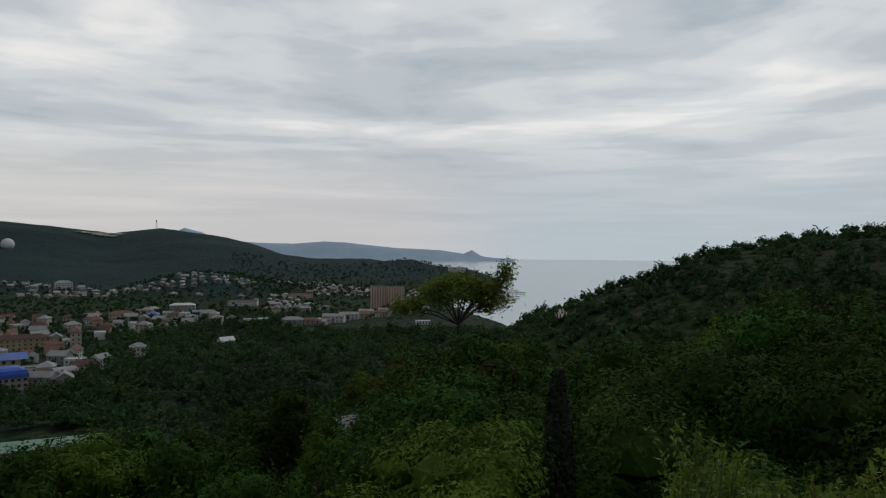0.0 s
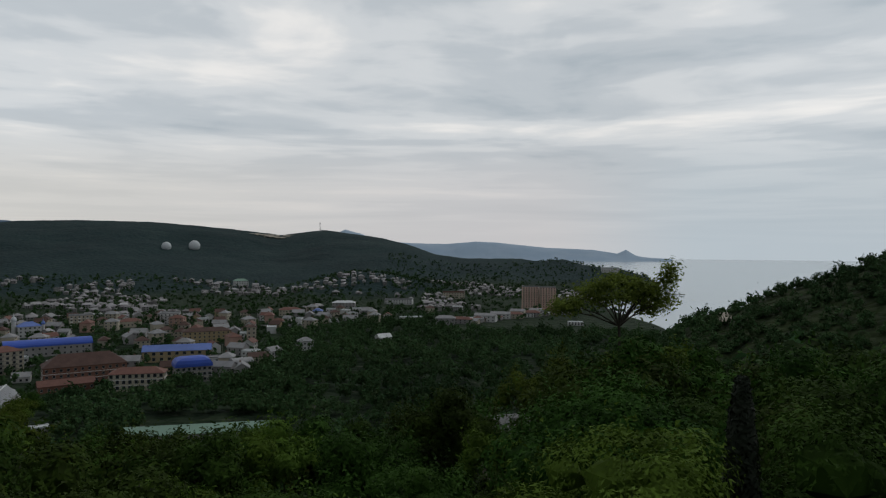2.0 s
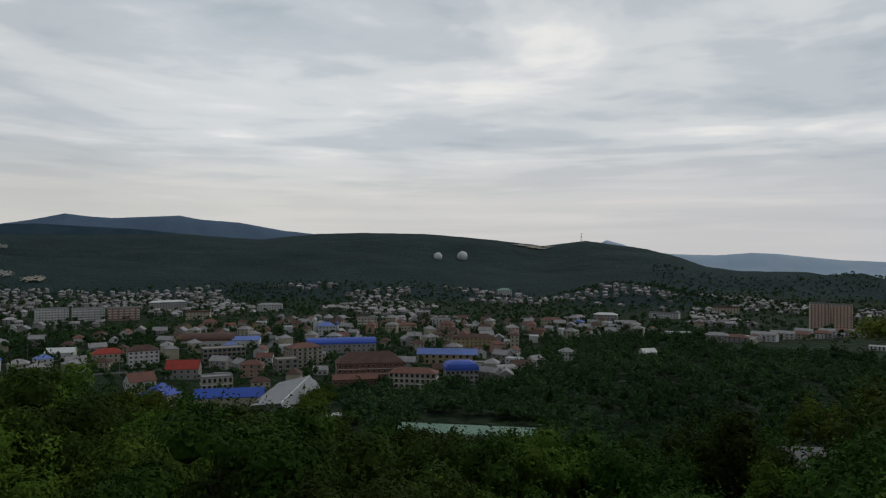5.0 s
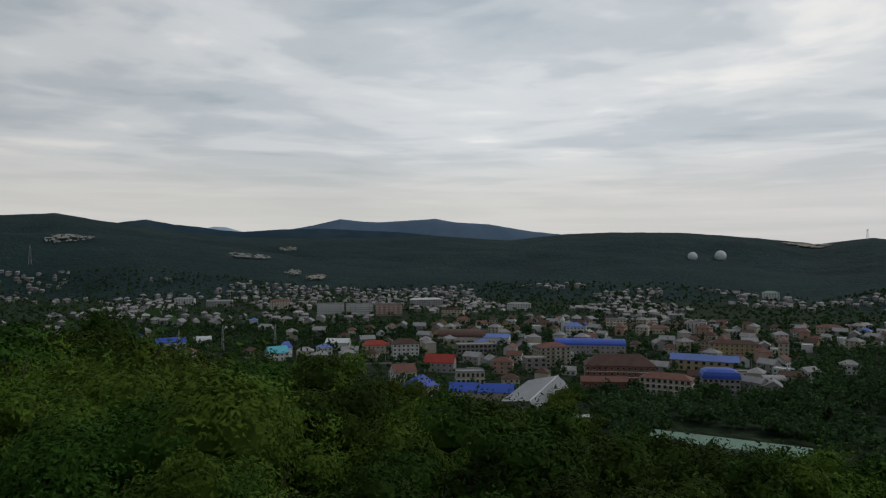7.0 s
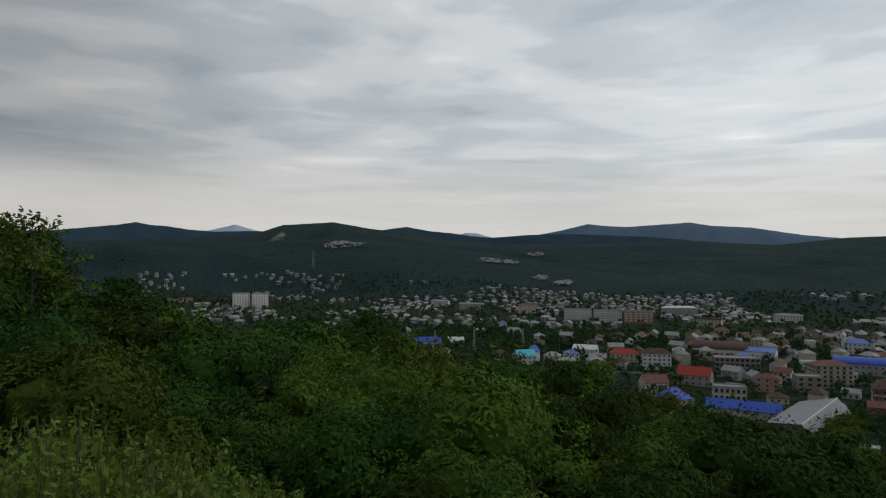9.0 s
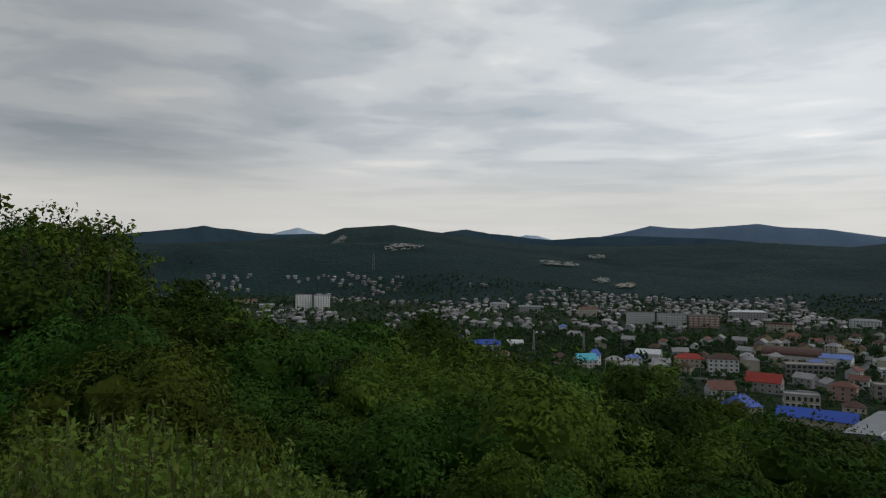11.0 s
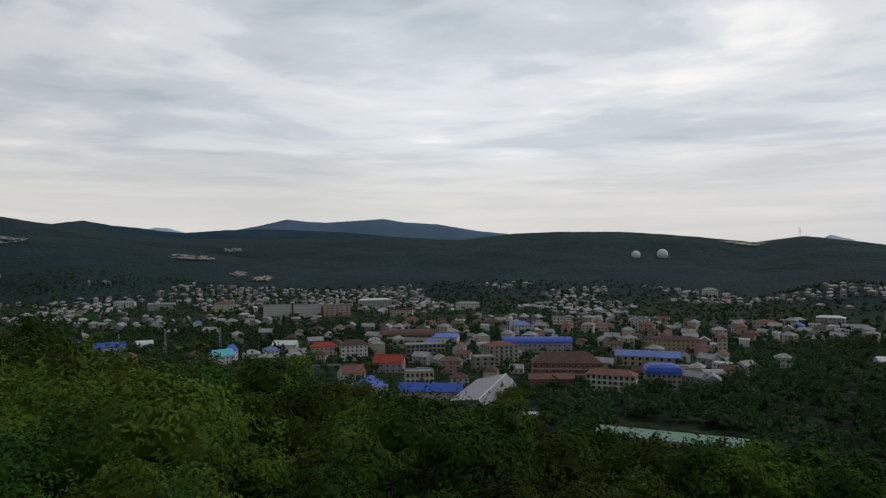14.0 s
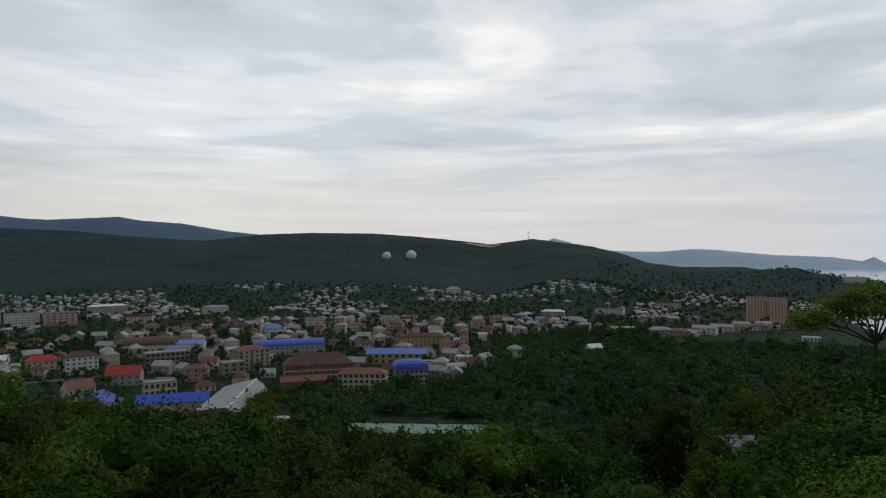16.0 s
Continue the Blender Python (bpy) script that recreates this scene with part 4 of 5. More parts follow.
building("guest_house", "house with a vivid red tiled roof", 54.1, 520, -12, 22, 13, 7.0, 2, 5, PLASTER_GREY, ROOF_RED, "gable", 5.6, chimney=True)
building("villa", "cream two storey villa with arched loggias", 51.7, 470, 6, 19, 12, 8.5, 2, 6, PLASTER_CREAM, ROOF_GREY, "flat", 0.9, win=(1.6, 2.4), bands=TRIM)
building("hotel", "long hotel with a dark brown tiled roof", 39.7, 497, 6, 47, 18, 11.0, 3, 12, BRICK, ROOF_BROWN, "hip", 7.0, win=(1.5, 1.6), bands=TRIM)
building("hotel_wing", "low red roofed wing before the hotel", 40.9, 470, 8, 30, 9, 4.0, 1, 8, BRICK, ROOF_ORANGE, "gable", 3.0)
building("hotel", "cream hotel with a red brown roof and arched windows", 36.1, 456, -10, 31, 12, 10.0, 3, 9, PLASTER_CREAM, ROOF_ORANGE, "hip", 3.2, win=(1.8, 2.0), bands=TRIM)
building("apartment_building", "cream apartment block with open balconies and red roof", 45.0, 552, 24, 25, 15, 15.0, 5, 6, PLASTER_CREAM, ROOF_ORANGE, "hip", 3.2, win=(1.8, 1.6), balcony=True, bands=CONCRETE)
building("unfinished_building", "grey unfinished concrete block of three storeys", 46.4, 524, 14, 16, 12, 10.5, 3, 3, CONCRETE, CONCRETE, "flat", 0.5, win=(2.4, 1.9), bands=CONCRETE)
building("church_house", "blue and white house with a small dome", 43.2, 757, 12, 19, 12, 10.0, 3, 5, PLASTER_WHITE, ROOF_PALE, "hip", 4.0)
building("sports_hall", "long hall with a bright blue sheet roof", 42.0, 628, 4, 60, 20, 8.0, 2, 14, PLASTER_GREY, ROOF_BLUE, "barrel", 4.5)
building("hall", "long cream hall with a faded blue roof", 33.3, 560, -4, 48, 14, 8.0, 2, 9, PLASTER_YELLOW, ROOF_PALE, "gable", 4.0, win=(2.2, 2.2))
building("pavilion", "three storey house under a swelling blue roof", 32.25, 475, 8, 22, 17, 10.0, 3, 7, PLASTER_GREY, ROOF_BLUE, "dome", 5.6, win=(1.7, 1.6), bands=PLASTER_CREAM)
building("unfinished_building", "wide unfinished concrete frame with open floors", 51.2, 592, 10, 33, 14, 11.0, 3, 9, CONCRETE, CONCRETE, "flat", 0.4, win=(2.6, 2.2), bands=CONCRETE)
building("market_hall", "large hall with a brown vaulted roof", 52.2, 688, -8, 46, 28, 7.0, 1, 10, PLASTER_WHITE, ROOF_BROWN, "barrel", 6.0)
building("market_hall", "blue and white roofed market hall", 49.4, 676, -8, 24, 18, 7.0, 1, 6, PLASTER_WHITE, ROOF_PALE, "gable", 3.0)
building("hotel", "white four storey hotel with a brown roof", 57.0, 584, 8, 22, 13, 12.5, 4, 6, PLASTER_WHITE, ROOF_BROWN, "hip", 4.0, balcony=True)
building("guest_house", "long house with a low red roof", 59.4, 620, 4, 23, 12, 7.0, 2, 6, PLASTER_CREAM, ROOF_RED, "hip", 4.0)
building("shed", "white walled shed with a pale grey roof", 62.4, 650, -12, 21, 14, 6.0, 1, 5, PLASTER_WHITE, ROOF_WHITE, "gable", 3.5)
building("hall", "house with turquoise and blue sheet roof", 67.3, 590, 25, 17, 12, 6.5, 2, 4, PLASTER_WHITE, ROOF_CYAN, "gable", 5.0)
building("guest_house", "narrow house with a steep blue roof", 66.6, 606, 60, 9, 8, 8.0, 2, 2, PLASTER_WHITE, ROOF_BLUE, "gable", 5.0)
building("hall", "low hall with a bright blue roof", 75.2, 690, 5, 26, 13, 5.5, 1, 7, PLASTER_WHITE, ROOF_BLUE, "gable", 4.2)
building("hall", "low hall with a pale vaulted roof", 72.9, 700, 5, 15, 12, 5.0, 1, 3, PLASTER_WHITE, ROOF_WHITE, "barrel", 4.0)
building("long_shed", "very long shed with a pale green sheet roof", 31.7, 338, -7, 66, 14, 3.2, 1, 12, PLASTER_GREY, ROOF_GREEN, "gable", 2.6, category="shed", lift=-0.7)
building("cabin", "small cabin with a flat white roof", 42.6, 365, 6, 8, 6, 4.5, 1, 2, PLASTER_GREY, ROOF_WHITE, "flat", 0.3)
building("guest_house", "house with a light grey roof among the trees", 5.7, 49, 24, 5.5, 4.5, 2.5, 1, 2, PLASTER_CREAM, ROOF_GREY, "gable", 1.8, lift=-0.9)
# -- blocks further off
for k in range(3):
    building("apartment_building", "long five storey block in cream and rose panels", 63.0 - 2.35 * k, 1000 - 5 * k, 5, 37, 13, 16.0, 5, 11, (PLASTER_WHITE, PLASTER_WHITE, BRICK_PINK)[k], ROOF_GREY, "flat", 0.7, sides=1, balcony=True, group="panel blocks")
building("tower_block", "white eight storey tower block beside its twin", 90.1, 1228, 6, 27, 16, 25.0, 8, 6, TRIM, ROOF_GREY, "flat", 1.0, sides=1, group="twin towers", balcony=True)
building("tower_block", "white eight storey tower block beside its twin", 88.66, 1218, 6, 26, 16, 25.0, 8, 6, TRIM, ROOF_GREY, "flat", 1.0, sides=1, group="twin towers", balcony=True)
building("apartment_building", "broad pink brick block of ten storeys", 5.25, 940, 4, 21, 15, 30.0, 10, 6, PANEL_PINK, ROOF_GREY, "flat", 1.0, sides=1, balcony=True, bands=PLASTER_CREAM, group="pink blocks")
building("apartment_building", "broad pink brick block of ten storeys", 3.85, 936, 4, 21, 15, 30.0, 10, 6, PANEL_PINK, ROOF_GREY, "flat", 1.0, sides=1, balcony=True, bands=PLASTER_CREAM, group="pink blocks")
building("apartment_building", "yellow block with a low tiled roof", 31.2, 655, 5, 40, 13, 9.5, 3, 10, PLASTER_YELLOW, ROOF_BROWN, "hip", 3.0)
building("hotel", "white hotel with stepped terraces", 33.8, 815, -6, 20, 14, 12.0, 4, 5, PLASTER_WHITE, ROOF_GREY, "flat", 0.8, bands=CONCRETE, balcony=True)
building("apartment_building", "tan concrete block of four storeys", 39.9, 812, 4, 22, 12, 13.0, 4, 6, PLASTER_CREAM, ROOF_GREY, "flat", 0.8, balcony=True)
building("market_hall", "low hall with an orange roof", 24.8, 870, 0, 26, 12, 7.0, 2, 7, PLASTER_CREAM, ROOF_ORANGE, "hip", 3.0)
building("market_hall", "low hall with an orange red roof", 36.6, 800, 0, 22, 12, 6.0, 1, 6, PLASTER_CREAM, ROOF_ORANGE, "hip", 3.0)
building("tower_house", "narrow cream tower house", 27.8, 640, 0, 8, 8, 14.0, 4, 2, PLASTER_CREAM, ROOF_BROWN, "hip", 2.0)
building("hotel", "large white hall on the wooded headland", -1.15, 1660, 3, 40, 20, 11.0, 3, 10, PLASTER_WHITE, ROOF_WHITE, "flat", 1.0, sides=0)
for k, (az, r, w, n) in enumerate([(74.2, 1240, 34, 3), (71.6, 1180, 40, 3), (94.6, 1420, 46, 2), (97.5, 1560, 60, 2), (55.2, 1120, 52, 4), (53.0, 960, 30, 3), (47.6, 1080, 36, 3), (93.0, 1270, 26, 2), (67.0, 1120, 30, 4), (16.0, 1010, 40, 2), (20.5, 930, 30, 3), (11.5, 1100, 34, 3)]):
    building("apartment_building", "pale low apartment block among trees", az, r, (k * 37) % 30 - 15, w, 12, 3.2 * n, n, max(4, int(w / 4)), (PLASTER_WHITE, PLASTER_GREY, PLASTER_CREAM)[k % 3], (ROOF_GREY, ROOF_WHITE, ROOF_ORANGE)[k % 3], "flat" if k % 2 else "hip", 1.2 if k % 2 else 2.5, sides=0, group="low blocks")
building("pavilion", "terraced white villa with a green roof", 28.6, 1330, 6, 26, 14, 9.0, 3, 6, PLASTER_WHITE, ROOF_GREEN, "hip", 4.0, sides=0)


# -- the low waterfront quarter between the woods and the beach
for k in range(22):
    wf = random.Random(300 + k)
    building("pavilion", ("low pale flat roofed pavilion near the beach", "low grey roofed hall near the beach", "low red roofed hall near the beach")[k % 3], 1.6 + 9.8 * ((k * 0.618) % 1), 770 + 150 * ((k * 0.377) % 1), wf.uniform(-25, 25), wf.uniform(11, 26), 10, wf.uniform(3.5, 8.0), 2, 5, (PLASTER_WHITE, PLASTER_GREY, PLASTER_CREAM)[(k // 2) % 3], (ROOF_WHITE, ROOF_GREY, ROOF_ORANGE)[k % 3], ("flat", "gable", "hip")[k % 3], (0.5, 2.6, 2.6)[k % 3], sides=0, group="waterfront pavilions")


# -- dwelling houses: a few kinds, copied
def house_kind(k, w, d, h, n, wall, roof, kind, rise, label):
    root = tagged(new("house"), label, "house", "dwelling houses")
    part("wall", wall_mesh(kind, w, d, h, rise, wall), root)
    rf = part("roof", roof_mesh(kind, w, d, rise, roof), root, m=pose(0, 0, h + 0.01))
    if k % 2 == 0:
        part("chimney", box_mesh("chimney", (-0.35, 0.35, -0.35, 0.35, 0, rise + 0.8), BRICK), rf, m=pose(w * 0.2, 1.0, 0.1))
    wm = window_mesh(1.3, 1.4)
    for s in range(n):
        for b in range(3):
            part("window", wm, root, m=pose(-w / 2 + w * (b + 0.5) / 3, -d / 2, s * h / n + 0.9))
        part("window", wm, root, m=pose(w / 2, 0, s * h / n + 0.9, 0, 0, 90))
    return root


KINDS = [
    (12, 9, 6.0, 2, PLASTER_WHITE, ROOF_ORANGE, "gable", 3.2, "white house with an orange tiled roof"),
    (11, 9, 5.8, 2, PLASTER_CREAM, ROOF_BROWN, "hip", 3.0, "cream house with a brown hipped roof"),
    (14, 10, 6.2, 2, PLASTER_GREY, ROOF_GREY, "gable", 3.4, "grey house with a slate grey roof"),
    (10, 8, 3.4, 1, PLASTER_WHITE, ROOF_GREY, "gable", 2.6, "small white house with a grey roof"),
    (13, 10, 8.6, 3, PLASTER_CREAM, ROOF_GREY, "hip", 3.0, "three storey cream guest house with grey roof"),
    (12, 10, 6.0, 2, PLASTER_WHITE, ROOF_PALE, "hip", 3.0, "white house with a faded blue roof"),
    (15, 10, 8.8, 3, BRICK_PINK, ROOF_ORANGE, "hip", 3.0, "rose brick guest house with an orange roof"),
    (12, 9, 6.0, 2, PLASTER_WHITE, ROOF_WHITE, "flat", 0.7, "white plastered house with a flat roof"),
    (11, 9, 6.0, 2, PLASTER_YELLOW, ROOF_BROWN, "gable", 3.4, "yellow house with a brown gabled roof"),
    (13, 9, 5.6, 2, PLASTER_WHITE, ROOF_ORANGE, "hip", 3.0, "white house with a dark red hipped roof"),
]
rng = np.random.RandomState(33)
first = []
placed = 0
house_spots = np.zeros((2000, 3))
house_spots[:len(FOOTPRINTS)] = FOOTPRINTS
spot_count = len(FOOTPRINTS)
far_places = []
tries = 0
while tries < 30000 and (placed < 200 or len(far_places) < 980):
    tries += 1
    az = rng.uniform(-2, 108)
    lo, hi = float(along(TOWN_NEAR, az)), float(along(TOWN_FAR, az))
    r = lo + (hi - lo) * rng.rand() ** 0.9
    if PARK(az, r) and rng.rand() < 0.93:
        continue
    if az > 80 and r < 1350 and rng.rand() < 0.6:
        continue
    if az > 64 and r < 1000 and rng.rand() < 0.75:
        continue
    x, y = polar(az, r)
    if 14 < az < 26.5 and 925 < r < 1190 and rng.rand() < 0.93:
        continue
    gap = 19 if r < 905 else 13
    known = house_spots[:spot_count]
    if np.any((x - known[:, 0]) ** 2 + (y - known[:, 1]) ** 2 < (known[:, 2] + gap - 4) ** 2):
        continue
    dens = value_noise(np.array(x / 90 + 40), np.array(y / 90 + 40))
    if dens < 0.42 or (r > 1000 and dens < 0.5 and rng.rand() < 0.6):
        continue
    if az > 70 and r > 1150 and (dens < 0.56 or rng.rand() < 0.55):
        continue
    z = ground_z(x, y)
    if z < 3:
        continue
    near = r < 905
    if near and placed >= 200:
        continue
    house_spots[spot_count] = (x, y, 7 if near else 5)
    spot_count += 1
    k = rng.choice(10, p=[0.08, 0.13, 0.18, 0.15, 0.13, 0.06, 0.03, 0.1, 0.09, 0.05])
    turn = az + rng.choice([-20, 10, 75, 100]) + rng.uniform(-14, 14)
    if near:
        FOOTPRINTS.append((x, y, 7))
        s = rng.uniform(0.85, 1.15)
        m = pose(x, y, z, 0, 0, turn)
        have = [f for f in first if f[0] == k]
        if not have:
            ob = house_kind(k, *KINDS[k])
            ob.matrix_basis = m
            first.append((k, ob))
        else:
            copy_thing(have[0][1], m @ Matrix.Scale(1.0, 4))
        placed += 1
    else:
        far_places.append((x, y, z, turn, k))

# houses on the far side of the town: one joined mass
V, F, I = [], [], []
for x, y, z, turn, k in far_places:
    shrink = 1.0 if math.hypot(x, y) < 1150 else 0.78
    w, d, h = shrink * KINDS[k][0] * rng.uniform(0.5, 1.1), KINDS[k][1] * rng.uniform(0.6, 0.95), KINDS[k][2] * rng.uniform(0.5, 0.9)
    a = radians(turn)
    c, s = math.cos(a), math.sin(a)
    pts = [(-w / 2, -d / 2, -2), (w / 2, -d / 2, -2), (w / 2, d / 2, -2), (-w / 2, d / 2, -2), (-w / 2, -d / 2, h), (w / 2, -d / 2, h), (w / 2, d / 2, h), (-w / 2, d / 2, h)]
    e, g = 0.6, h + 0.02
    rise = 0.6 if KINDS[k][6] == "flat" else 2.6
    inset = w / 2 - (d / 2 if KINDS[k][6] == "hip" else -e)
    pts += [(-w / 2 - e, -d / 2 - e, g), (w / 2 + e, -d / 2 - e, g), (w / 2 + e, d / 2 + e, g), (-w / 2 - e, d / 2 + e, g), (-inset, 0, g + rise), (inset, 0, g + rise), (inset, 0, g + rise), (-inset, 0, g + rise)]
    o = len(V)
    V += [(x + c * p - s * q, y + s * p + c * q, z + t) for p, q, t in pts]
    for f, m in (((0, 1, 5, 4), 0), ((1, 2, 6, 5), 0), ((2, 3, 7, 6), 0), ((3, 0, 4, 7), 0), ((8, 9, 13, 12), 1), ((9, 10, 14, 13), 1), ((10, 11, 12, 13), 1), ((11, 8, 12, 15), 1)):
        F.append([o + i for i in f])
        I.append(m)
    # rows of dark windows on the wall towards the valley
    for sx in (-0.3, 0.0, 0.3):
        for fl in range(KINDS[k][3]):
            zz = h * (fl + 0.35) / KINDS[k][3]
            o = len(V)
            for p, t in ((sx * w - 0.6, zz), (sx * w + 0.6, zz), (sx * w + 0.6, zz + 1.3), (sx * w - 0.6, zz + 1.3)):
                q = -d / 2 - 0.05
                V.append((x + c * p - s * q, y + s * p + c * q, z + t))
            F.append([o, o + 1, o + 2, o + 3])
            I.append(2)
if V:
    tagged(new("far_houses", mesh_from("far_houses", V, F, None, slots=[FAR_WALLS, FAR_ROOFS, PANE], index=I)), "many small pale houses on the far slopes", "houses", kind="stuff")


# ---- landmarks on the hills ----
def radome(az, r, radius, el):
    x, y = polar(az, r)
    root = tagged(new("radome"), "white radar dome on the wooded ridge", "radar dome", "radar domes")
    z = ground_z(x, y)
    zc = EYE + r * math.tan(radians(el))
    root.matrix_basis = pose(x, y, z)
    bm = bmesh.new()
    bmesh.ops.create_icosphere(bm, subdivisions=3, radius=radius, matrix=Matrix.Translation((0, 0, zc - z)))
    part("shell", bm_mesh("shell", bm, ROOF_WHITE), root)
    bm = bmesh.new()
    bmesh.ops.create_cone(bm, cap_ends=True, segments=20, radius1=radius * 0.72, radius2=radius * 0.68, depth=zc - z - radius * 0.6 + 4, matrix=Matrix.Translation((0, 0, (zc - z - radius * 0.6) / 2 - 2)))
    part("base", bm_mesh("base", bm, CONCRETE), root)


radome(34.07, 1890, 12.0, -0.25)
radome(32.05, 1940, 14.5, -0.2)


def lattice_mast(az, r, height, width, label):
    x, y = polar(az, r)
    root = tagged(new("lattice_mast"), label, "mast", "lattice masts")
    root.matrix_basis = pose(x, y, ground_z(x, y))
    for sx in (-1, 1):
        for sy in (-1, 1):
            bm = bmesh.new()
            tube(bm, (sx * width, sy * width, -1), (sx * width * 0.25, sy * width * 0.25, height), 0.22, 0.14, 5)
            part("leg", bm_mesh("leg", bm, STEEL), root)
    bm = bmesh.new()
    n = 9
    for k in range(n):
        a, b = k / n, (k + 1) / n
        wa, wb = width * (1 - 0.75 * a), width * (1 - 0.75 * b)
        for p, q in (((-1, -1), (1, -1)), ((1, -1), (1, 1)), ((1, 1), (-1, 1)), ((-1, 1), (-1, -1))):
            tube(bm, (p[0] * wa, p[1] * wa, a * height), (q[0] * wb, q[1] * wb, b * height), 0.1, 0.1, 4)
    part("bracing", bm_mesh("bracing", bm, STEEL), root)
    bm = bmesh.new()
    for z in (0.8, 0.88, 0.96):
        box(bm, -width * 1.1, width * 1.1, -0.2, 0.2, height * z, height * z + 0.5)
    part("crossarm", bm_mesh("crossarm", bm, STEEL), root)


lattice_mast(22.4, 2480, 32, 3.0, "thin mast on the skyline of the ridge")
lattice_mast(74.6, 640, 22, 1.2, "grey lattice mast above the park trees")
lattice_mast(67.4, 660, 22, 1.2, "grey lattice mast above the park trees")
lattice_mast(71.4, 650, 24, 1.2, "grey lattice mast above the park trees")
lattice_mast(84.5, 1700, 40, 3.0, "thin mast at the foot of the hills")


def scar(az, r, w, h, label, seed, mat=SCREE):
    """A bare patch that follows the slope."""
    q = np.random.RandomState(seed)
    x0, y0 = polar(az, r)
    a = radians(az)
    n, mrows = 26, 14
    V, F = [], []
    for j in range(mrows):
        for i in range(n):
            u, v = (i / (n - 1) - 0.5), (j / (mrows - 1) - 0.5)
            k = 1 + 0.35 * float(value_noise(np.array(i * 0.5 + seed), np.array(j * 0.3)))
            px = u * w * k * (1 - 0.5 * abs(v)) + v * w * 0.25
            py = v * h + 6 * math.sin(i + seed)
            X, Y = x0 + px * math.cos(a) - py * math.sin(a), y0 + px * math.sin(a) + py * math.cos(a)
            V.append((X, Y, ground_z(X, Y) + 4.5))
    for j in range(mrows - 1):
        for i in range(n - 1):
            if (u := (i / n - 0.5) ** 2 * 4 + (j / mrows - 0.5) ** 2 * 4) < 0.55 + 0.5 * q.rand():
                if value_noise(np.array(i * 0.45 + seed * 3), np.array(j * 0.7)) > 0.42:
                    F.append((j * n + i, j * n + i + 1, (j + 1) * n + i + 1, (j + 1) * n + i))
    tagged(new("ground_bare_patch", mesh_from("ground_bare_patch", V, F, mat)), label, "bare slope", kind="structure")


scar(87.3, 2345, 46, 190, "pale quarry face on the wooded hill", 1)
scar(82.4, 1905, 80, 120, "pale quarry face on the wooded hill", 2)
scar(81.0, 1900, 34, 70, "pale quarry face on the wooded hill", 3)
scar(70.0, 1815, 80, 80, "pale rocky clearing on the wooded slope", 4)
scar(68.4, 1845, 40, 90, "pale rocky clearing on the wooded slope", 5)
scar(66.4, 2220, 50, 90, "pale rocky clearing on the wooded slope", 6)
scar(66.0, 1640, 36, 80, "pale rocky clearing on the wooded slope", 7)
scar(64.2, 1590, 44, 70, "grassy clearing on the wooded slope", 8, SAND)
scar(26.4, 2400, 130, 170, "bare earth cutting on the ridge", 9, SAND)
scar(-8.9, 300, 9, 22, "pale cliff face above the sea", 10, SAND)
scar(-9.6, 430, 7, 24, "pale cliff face above the sea", 11, SAND)


# ---- the bay: piers and moorings ----
def pier(az, r, length, label, turn=0.0):
    x, y = polar(az, r)
    root = tagged(new("pier"), label, "pier", "piers in the bay")
    root.matrix_basis = pose(x, y, 0, 0, 0, az + turn)
    part("deck", box_mesh("deck", (0, length, -3, 3, 1.6, 2.4), CONCRETE), root)
    pm = box_mesh("pile", (-0.6, 0.6, -1.2, 1.2, -4, 1.6), CONCRETE)
    for k in range(int(length / 9) + 1):
        part("pile", pm, root, m=pose(0.7 + k * 9, 0, 0))
    part("pierhead", box_mesh("pierhead", (length, length + 7, -4, 4, 1.6, 3.0), CONCRETE), root)


pier(-3.6, 1520, 62, "long concrete pier reaching into the bay")
pier(-3.9, 1440, 66, "long concrete pier reaching into the bay")
pier(-3.8, 1330, 52, "concrete pier reaching into the bay")
pier(-2.6, 1230, 60, "concrete pier reaching into the bay")
pier(-3.2, 1140, 34, "short concrete pier near the beach")


def buoy(az, r):
    x, y = polar(az, r)
    root = tagged(new("buoy"), "dark mooring buoy floating in the bay", "buoy", "mooring buoys")
    root.matrix_basis = pose(x, y, 0.1)
    bm = bmesh.new()
    bmesh.ops.create_uvsphere(bm, u_segments=12, v_segments=8, radius=1.1)
    part("float", bm_mesh("float", bm, STEEL), root)
    bm = bmesh.new()
    tube(bm, (0, 0, 0.8), (0, 0, 3.0), 0.2, 0.12)
    part("mast", bm_mesh("mast", bm, STEEL), root)


for az, r in ((-5.3, 1080), (-5.7, 1070), (-12.0, 2000), (-6.4, 1500)):
    buoy(az, r)


# ---- streets and parked cars ----
def street(az0, r0, az1, r1, width, label):
    (xa, ya), (xb, yb) = polar(az0, r0), polar(az1, r1)
    n = 40
    L = math.hypot(xb - xa, yb - ya)
    nx, ny = -(yb - ya) / L * width / 2, (xb - xa) / L * width / 2
    V, F = [], []
    for i in range(n + 1):
        u = i / n
        x, y = xa + (xb - xa) * u, ya + (yb - ya) * u
        z = max(ground_z(x + nx, y + ny), ground_z(x - nx, y - ny), ground_z(x, y)) + 0.35
        V += [(x - nx, y - ny, z), (x + nx, y + ny, z), (x + nx, y + ny, z - 1.5), (x - nx, y - ny, z - 1.5)]
    for i in range(n):
        a, b = 4 * i, 4 * i + 4
        F += [(a, a + 1, b + 1, b), (a + 1, a + 2, b + 2, b + 1), (a + 3, a, b, b + 3)]
    tagged(new("road", mesh_from("road", V, F, ASPHALT)), label, "road", kind="structure")
    return (xa, ya), (xb, yb)


